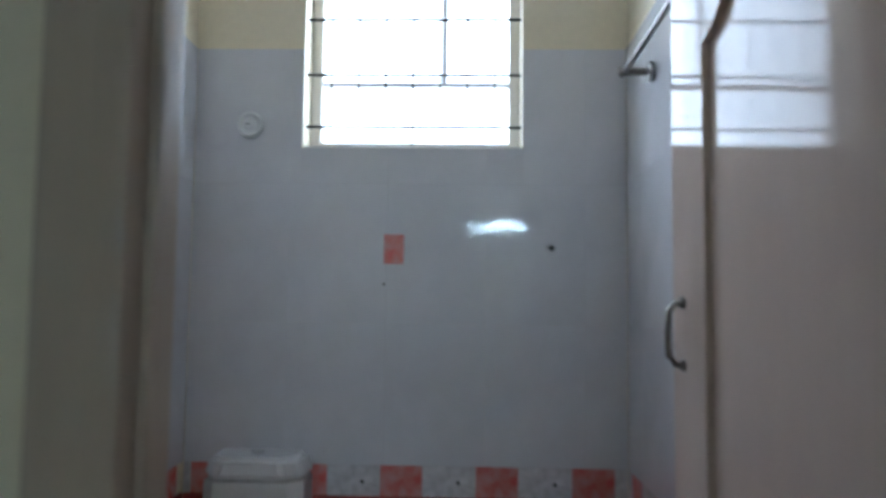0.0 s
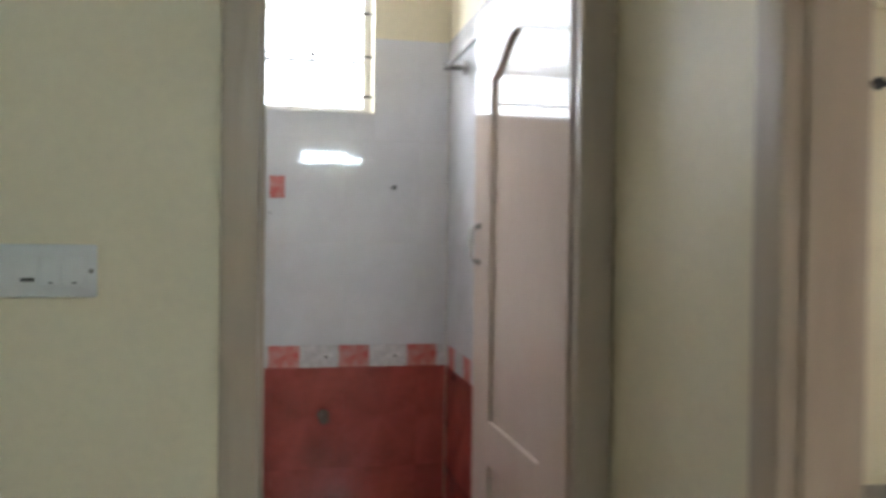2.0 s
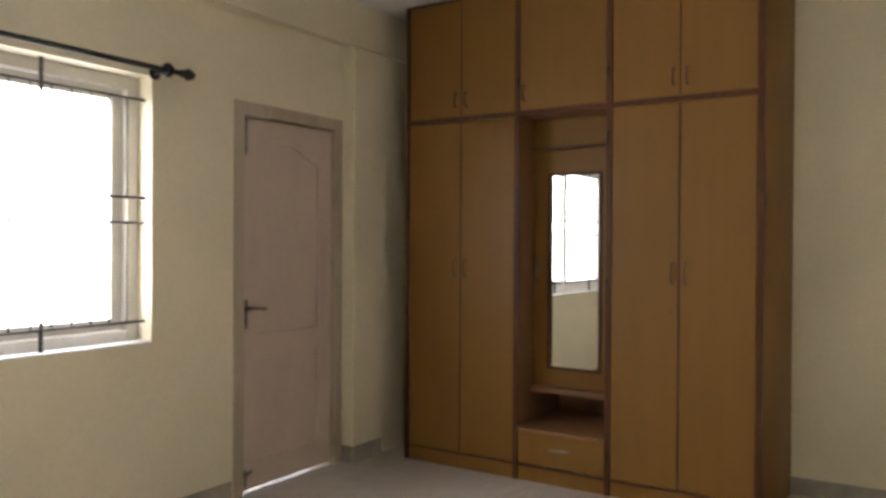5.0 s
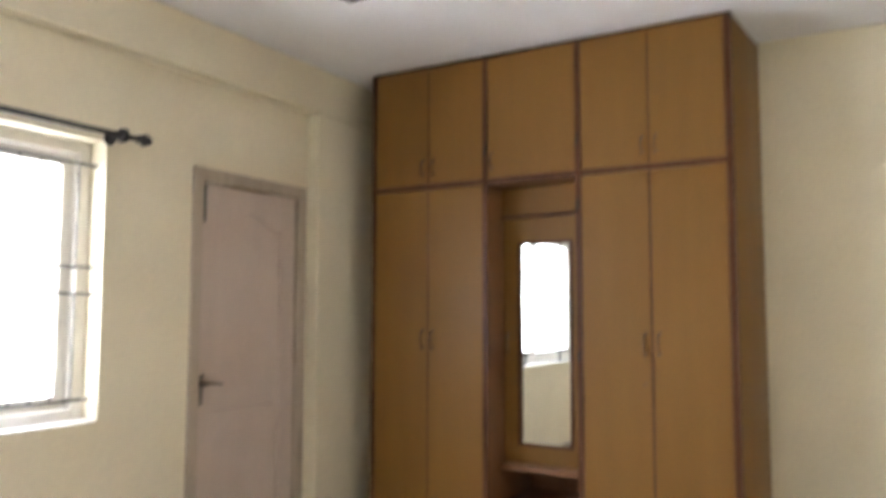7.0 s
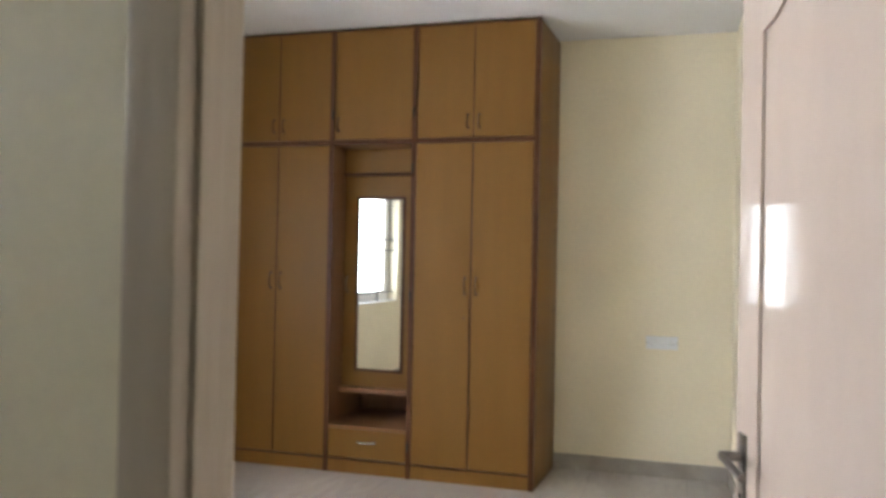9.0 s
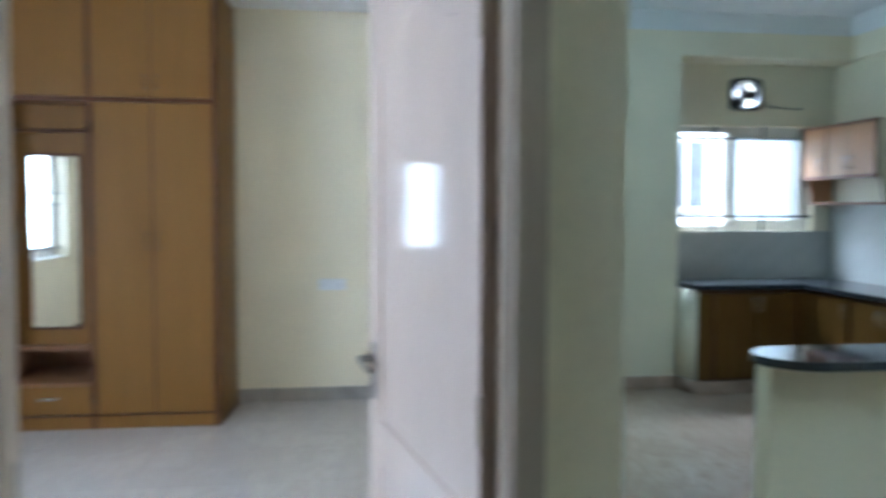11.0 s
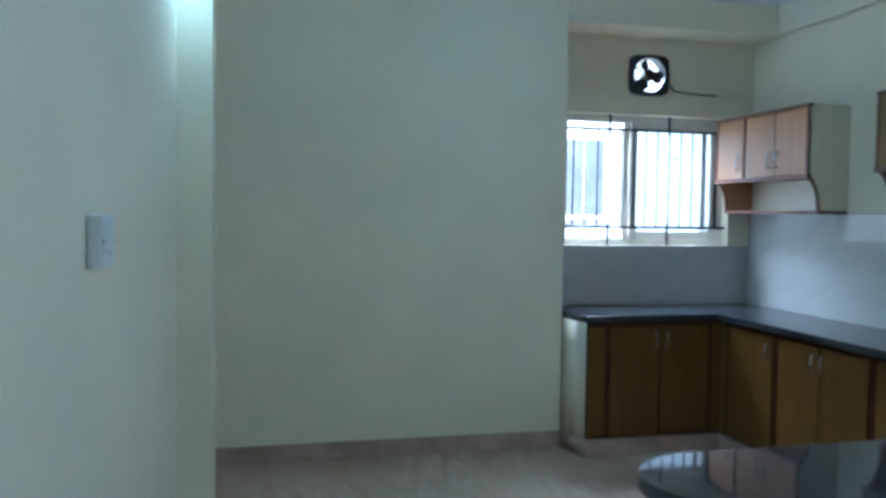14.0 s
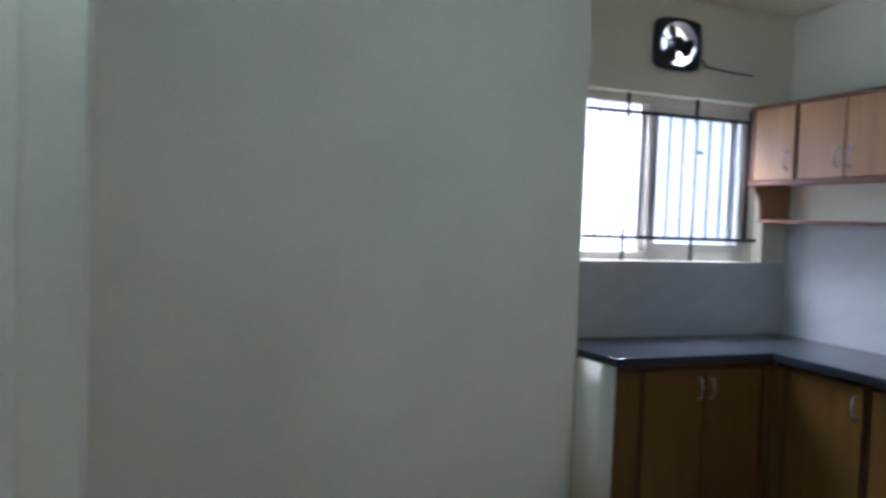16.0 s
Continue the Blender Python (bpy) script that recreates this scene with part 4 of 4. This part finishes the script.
def wall_unit(at, w, h, depth, splits, shelf_drop, shelf_depth, label, wood):
    """A wall unit with its doors towards +y and bowed brackets down to a shelf; x runs west to east."""
    u = thing("wall_cabinet", at, label, "wall cabinet", "kitchen wall cabinets")
    part("carcass", box(0.019, w - 0.019, 0.0, depth - 0.02, 0.0, h, 0.002), INSIDE, u)
    prof = [(0.0, h), (depth, h), (depth, 0.0)]
    for k in range(1, 11):
        a = k / 10 * math.pi / 2
        prof.append((shelf_depth + (depth - shelf_depth) * (1 - math.sin(a)), -shelf_drop * (1 - math.cos(a)) - 0.0))
    prof += [(shelf_depth, -shelf_drop), (0.0, -shelf_drop)]
    part("side_panel", slab(prof, 0.0, 0.018, "x", 0.002), PAINT, u, "cream painted bowed side panel")
    part("side_panel", slab(prof, w - 0.018, w, "x", 0.002), wood, u)
    for x in (0.009, w - 0.009):
        part("bow_lipping", tube([(x, d + 0.002, z) for d, z in prof[2:-1]], 0.011), KLIP, u)
    part("top_edging", box(-0.004, w + 0.004, depth - 0.025, depth + 0.006, h - 0.012, h + 0.006, 0.003), KLIP, u)
    part("bottom_edging", box(-0.004, w + 0.004, depth - 0.025, depth + 0.008, -0.014, 0.012, 0.003), KLIP, u)
    part("shelf", box(-0.004, w + 0.004, 0.0, shelf_depth + 0.012, -shelf_drop - 0.02, -shelf_drop - 0.001, 0.003), KLIP, u)
    for x0, x1, hx in splits:
        d = part("door", box(x0, x1, depth - 0.018, depth, 0.016, h - 0.016, 0.003), wood, u)
        d_handle(d, hx, depth, 0.11, 0.045, (0, 1, 0), "z", 0.0055, 0.028)
    for x in sorted({x0 for x0, _, _ in splits} - {min(s[0] for s in splits)}):
        part("edging", box(x - 0.011, x - 0.003, depth - 0.018, depth - 0.001, 0.0, h, 0.001), KLIP, u)
    for x0 in (0.0, w - 0.02):
        part("edging", box(x0, x0 + 0.02, depth - 0.018, depth + 0.003, 0.0, h, 0.002), KLIP, u)
    return u


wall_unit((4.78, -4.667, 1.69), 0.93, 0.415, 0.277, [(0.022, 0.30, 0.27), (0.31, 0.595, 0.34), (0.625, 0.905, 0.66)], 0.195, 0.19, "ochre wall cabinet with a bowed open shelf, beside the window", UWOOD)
wall_unit((2.755, -4.797, 1.71), 1.65, 0.41, 0.287, [(0.022, 0.395, 0.36), (0.405, 0.79, 0.44), (0.83, 1.21, 1.175), (1.22, 1.628, 1.26)], 0.225, 0.18, "long ochre wall cabinet with a bowed open shelf over the sink", LWOOD)

ex = thing("exhaust_fan", (5.715, -3.8625, 2.392), "dark exhaust fan set in a square hole of the wall", "exhaust fan")
ring = bmesh.new()
n = 40
inn, out_, inn2, out2 = [], [], [], []
for k in range(n):
    a = k * math.tau / n
    c, s = math.cos(a), math.sin(a)
    f = 1 / max(abs(c) / 0.143, abs(s) / 0.133, (abs(c) + abs(s)) / 0.25) * (1 + 0.02 * math.cos(4 * a))
    for store, x, r in ((inn, -0.03, 0.113), (out_, -0.022, f), (inn2, 0.05, 0.113), (out2, -0.002, f)):
        store.append(ring.verts.new((x, r * c, r * s)))
for k in range(n):
    j = (k + 1) % n
    ring.faces.new((inn[k], inn[j], out_[j], out_[k]))
    ring.faces.new((out_[k], out_[j], out2[j], out2[k]))
    ring.faces.new((inn[j], inn[k], inn2[k], inn2[j]))
    ring.faces.new((out2[k], out2[j], inn2[j], inn2[k]))
bmesh.ops.recalc_face_normals(ring, faces=ring.faces)
part("housing", ring, BLACK, ex)
part("motor", lathe([(0.02, -0.04), (0.04, -0.03), (0.042, 0.03), (0.02, 0.05)], 24, "x", (0, 0, 0)), BLACK, ex)
for k in range(3):
    bm = slab([(0.03, -0.024), (0.07, -0.052), (0.104, -0.036), (0.106, 0.03), (0.075, 0.046), (0.03, 0.018)], -0.002, 0.002, "z", 0.0)
    bm.transform(Matrix.Rotation(radians(120 * k + 160), 4, "X") @ Matrix.Rotation(radians(90), 4, "Y") @ Matrix.Rotation(radians(28), 4, "X"))
    part("blade", bm, BLACK, ex)
for k in range(3):
    a = radians(120 * k + 40)
    part("strut", rod((0.03, 0.03 * math.cos(a), 0.03 * math.sin(a)), (0.03, 0.108 * math.cos(a), 0.108 * math.sin(a)), 0.006, n=8), BLACK, ex)
single("fan_cable", tube([(5.70, -4.02, 2.33), (5.705, -4.045, 2.305), (5.714, -4.06, 2.298), (5.714, -4.18, 2.287), (5.714, -4.30, 2.28), (5.714, -4.38, 2.281)], 0.005), BLACK, "black fan cable running along the wall", "cable")
single("cable_casing", box(5.712, 5.719, -4.64, -4.38, 2.274, 2.287, 0.002), PAINT, "thin painted cable casing on the wall", "cable casing")

mixer = thing("sink_mixer", (3.08, -4.79, 1.03), "chrome wall-mounted sink mixer tap with swan neck", "tap")
part("body", rod((-0.1, 0.05, 0), (0.1, 0.05, 0), 0.017), CHROME, mixer)
for x in (-0.085, 0.085):
    part("inlet", rod((x, 0, 0), (x, 0.05, 0), 0.015), CHROME, mixer)
    part("knob", lathe([(0.024, 0.05), (0.028, 0.07), (0.028, 0.095), (0.02, 0.105)], 10, "y", (x, 0, 0)), CHROME, mixer)
part("spout", tube([(0, 0.055, 0.01), (0, 0.07, 0.06), (-0.0, 0.12, 0.10), (-0.01, 0.19, 0.09), (-0.015, 0.24, 0.03), (-0.015, 0.25, -0.02)], 0.012), CHROME, mixer)
tap = thing("wall_tap", (2.99, -4.79, 1.36), "small chrome tap high on the kitchen tiles", "tap")
part("flange", lathe([(0.026, 0.0), (0.026, 0.008), (0.016, 0.012)], 20, "y"), STEEL, tap)
part("body", tube([(0, 0.0, 0), (0, 0.06, 0.0), (0.0, 0.1, -0.01), (0.0, 0.105, -0.04)], 0.012), STEEL, tap)
part("knob", lathe([(0.018, 0.03), (0.022, 0.035), (0.022, 0.05), (0.012, 0.055)], 10, "z", (0, 0.05, -0.02)), STEEL, tap)
sink = thing("kitchen_sink", (3.1, -4.46, 0.851), "steel sink bowl let into the granite worktop", "sink")
part("rim", slab([(0.27 * math.copysign(abs(math.cos(a)) ** 0.4, math.cos(a)), 0.2 * math.copysign(abs(math.sin(a)) ** 0.4, math.sin(a))) for a in [k * math.tau / 32 for k in range(32)]], 0.0, 0.004, "z", 0.001), STEEL, sink)
part("drain", lathe([(0.03, 0.0045), (0.03, 0.006), (0.02, 0.006)], 16), CHROME, sink)
switch_plate((3.83, -4.78, 1.57), 180, 0.16, 0.09, ("socket", "switch"), "white switch plate under the wall cabinet")

# ---- tiles ----
tile_meshes = {}


def tile(parent, axis, a0, a1, z0, z1, face, out, mat, gap=0.0003, thick=0.006):
    """One wall tile, a child of its wall; alike sizes share a mesh."""
    w, h = round(a1 - a0 - gap, 4), round(z1 - z0 - gap, 4)
    key = (axis, w, h, out, mat.name)
    if key not in tile_meshes:
        t0, t1 = (0, thick) if out > 0 else (-thick, 0)
        b = box(-w / 2, w / 2, t0, t1, -h / 2, h / 2) if axis == "x" else box(t0, t1, -w / 2, w / 2, -h / 2, h / 2)
        bmesh.ops.bevel(b, geom=list(b.edges), offset=0.0003, segments=1, affect="EDGES")
        tile_meshes[key] = mesh_of("tile", b, mat, False)
    ob = new("tile", tile_meshes[key])
    ob.parent = parent
    c = (a0 + a1) / 2
    ob.location = (c, face, (z0 + z1) / 2) if axis == "x" else (face, c, (z0 + z1) / 2)
    return ob


def tiled(parent, axis, lo, hi, rows, step, face, out, mat, holes=(), start=None):
    """Rows (bottom, top) of tiles between lo and hi; holes (from, to, bottom, top) are left open."""
    for z0, z1 in rows:
        a = lo if start is None else start
        while a < hi - 0.004:
            b = min(a + step, hi)
            pieces = [(max(a, lo), b, z0, z1)]
            for h0, h1, g0, g1 in holes:
                cut = []
                for p0, p1, q0, q1 in pieces:
                    if p1 <= h0 or p0 >= h1 or q1 <= g0 or q0 >= g1:
                        cut.append((p0, p1, q0, q1))
                        continue
                    if p0 < h0:
                        cut.append((p0, h0, q0, q1))
                    if p1 > h1:
                        cut.append((h1, p1, q0, q1))
                    m0, m1 = max(p0, h0), min(p1, h1)
                    if q0 < g0:
                        cut.append((m0, m1, q0, g0))
                    if q1 > g1:
                        cut.append((m0, m1, g1, q1))
                pieces = cut
            for p in pieces:
                if p[1] - p[0] > 0.006 and p[3] - p[2] > 0.006:
                    tile(parent, axis, *p, face, out, mat)
            a = b


nb = bpy.data.objects["wall_bathroom_north"]
eb = bpy.data.objects["wall_bathroom_east"]
wb = bpy.data.objects["wall_bathroom_west"]
upper = [(0.912, 1.34), (1.34, 1.772), (1.772, 2.2)]
hole = [(-0.192, 0.499, 1.884, 2.7)]
tiled(nb, "x", -0.529, 0.818, upper, 0.305, 2.46, -1, WTILE, hole)
tile(nb, "x", 0.072, 0.134, 1.522, 1.614, 2.4545, -1, DTILE, thick=0.002)
tiled(eb, "y", 0.725, 2.45, upper, 0.305, 0.825, -1, WTILE)
tiled(wb, "y", 0.725, 2.45, upper, 0.305, -0.535, 1, WTILE)
for k in range(-3, 3):
    x = 0.073 + 0.289 * k
    for a0, a1, mt in ((x, x + 0.127, DTILE), (x + 0.127, x + 0.289, PTILE)):
        a0, a1 = max(a0, -0.529), min(a1, 0.818)
        if a1 - a0 > 0.01:
            tile(nb, "x", a0, a1, 0.82, 0.912, 2.46, -1, mt)
for k in range(7):
    y = 2.45 - 0.05 - 0.289 * k
    for a0, a1, mt in ((y - 0.127, y, DTILE), (y - 0.289, y - 0.127, PTILE)):
        a0, a1 = max(a0, 0.725), min(a1, 2.45)
        if a1 - a0 > 0.01:
            tile(eb, "y", a0, a1, 0.82, 0.912, 0.825, -1, mt)
            tile(wb, "y", a0, a1, 0.82, 0.912, -0.535, 1, mt)
tile(eb, "y", 2.40, 2.45, 0.82, 0.912, 0.825, -1, PTILE)
low = [(0.0, 0.395), (0.395, 0.82)]
tiled(nb, "x", -0.529, 0.818, low, 0.305, 2.46, -1, RTILE)
tiled(eb, "y", 0.725, 2.45, low, 0.305, 0.825, -1, RTILE)
tiled(wb, "y", 0.725, 2.45, low, 0.305, -0.535, 1, RTILE)

kw = bpy.data.objects["wall_kitchen_window"]
ks = bpy.data.objects["wall_kitchen_side"]
kn = bpy.data.objects["wall_kitchen_niche"]
rows = [(0.851, 1.062), (1.062, 1.268), (1.268, 1.474)]
tiled(kw, "y", -4.663, -3.168, [(0.851, 1.05), (1.05, 1.248)], 0.30, 5.72, -1, KTILE)
tiled(ks, "x", 4.31, 5.712, rows, 0.30, -4.67, 1, KTILE)
tiled(kn, "x", 2.05, 4.30, rows, 0.30, -4.80, 1, KTILE)
tiled(ks, "y", -4.792, -4.672, rows, 0.30, 4.305, -1, KTILE)
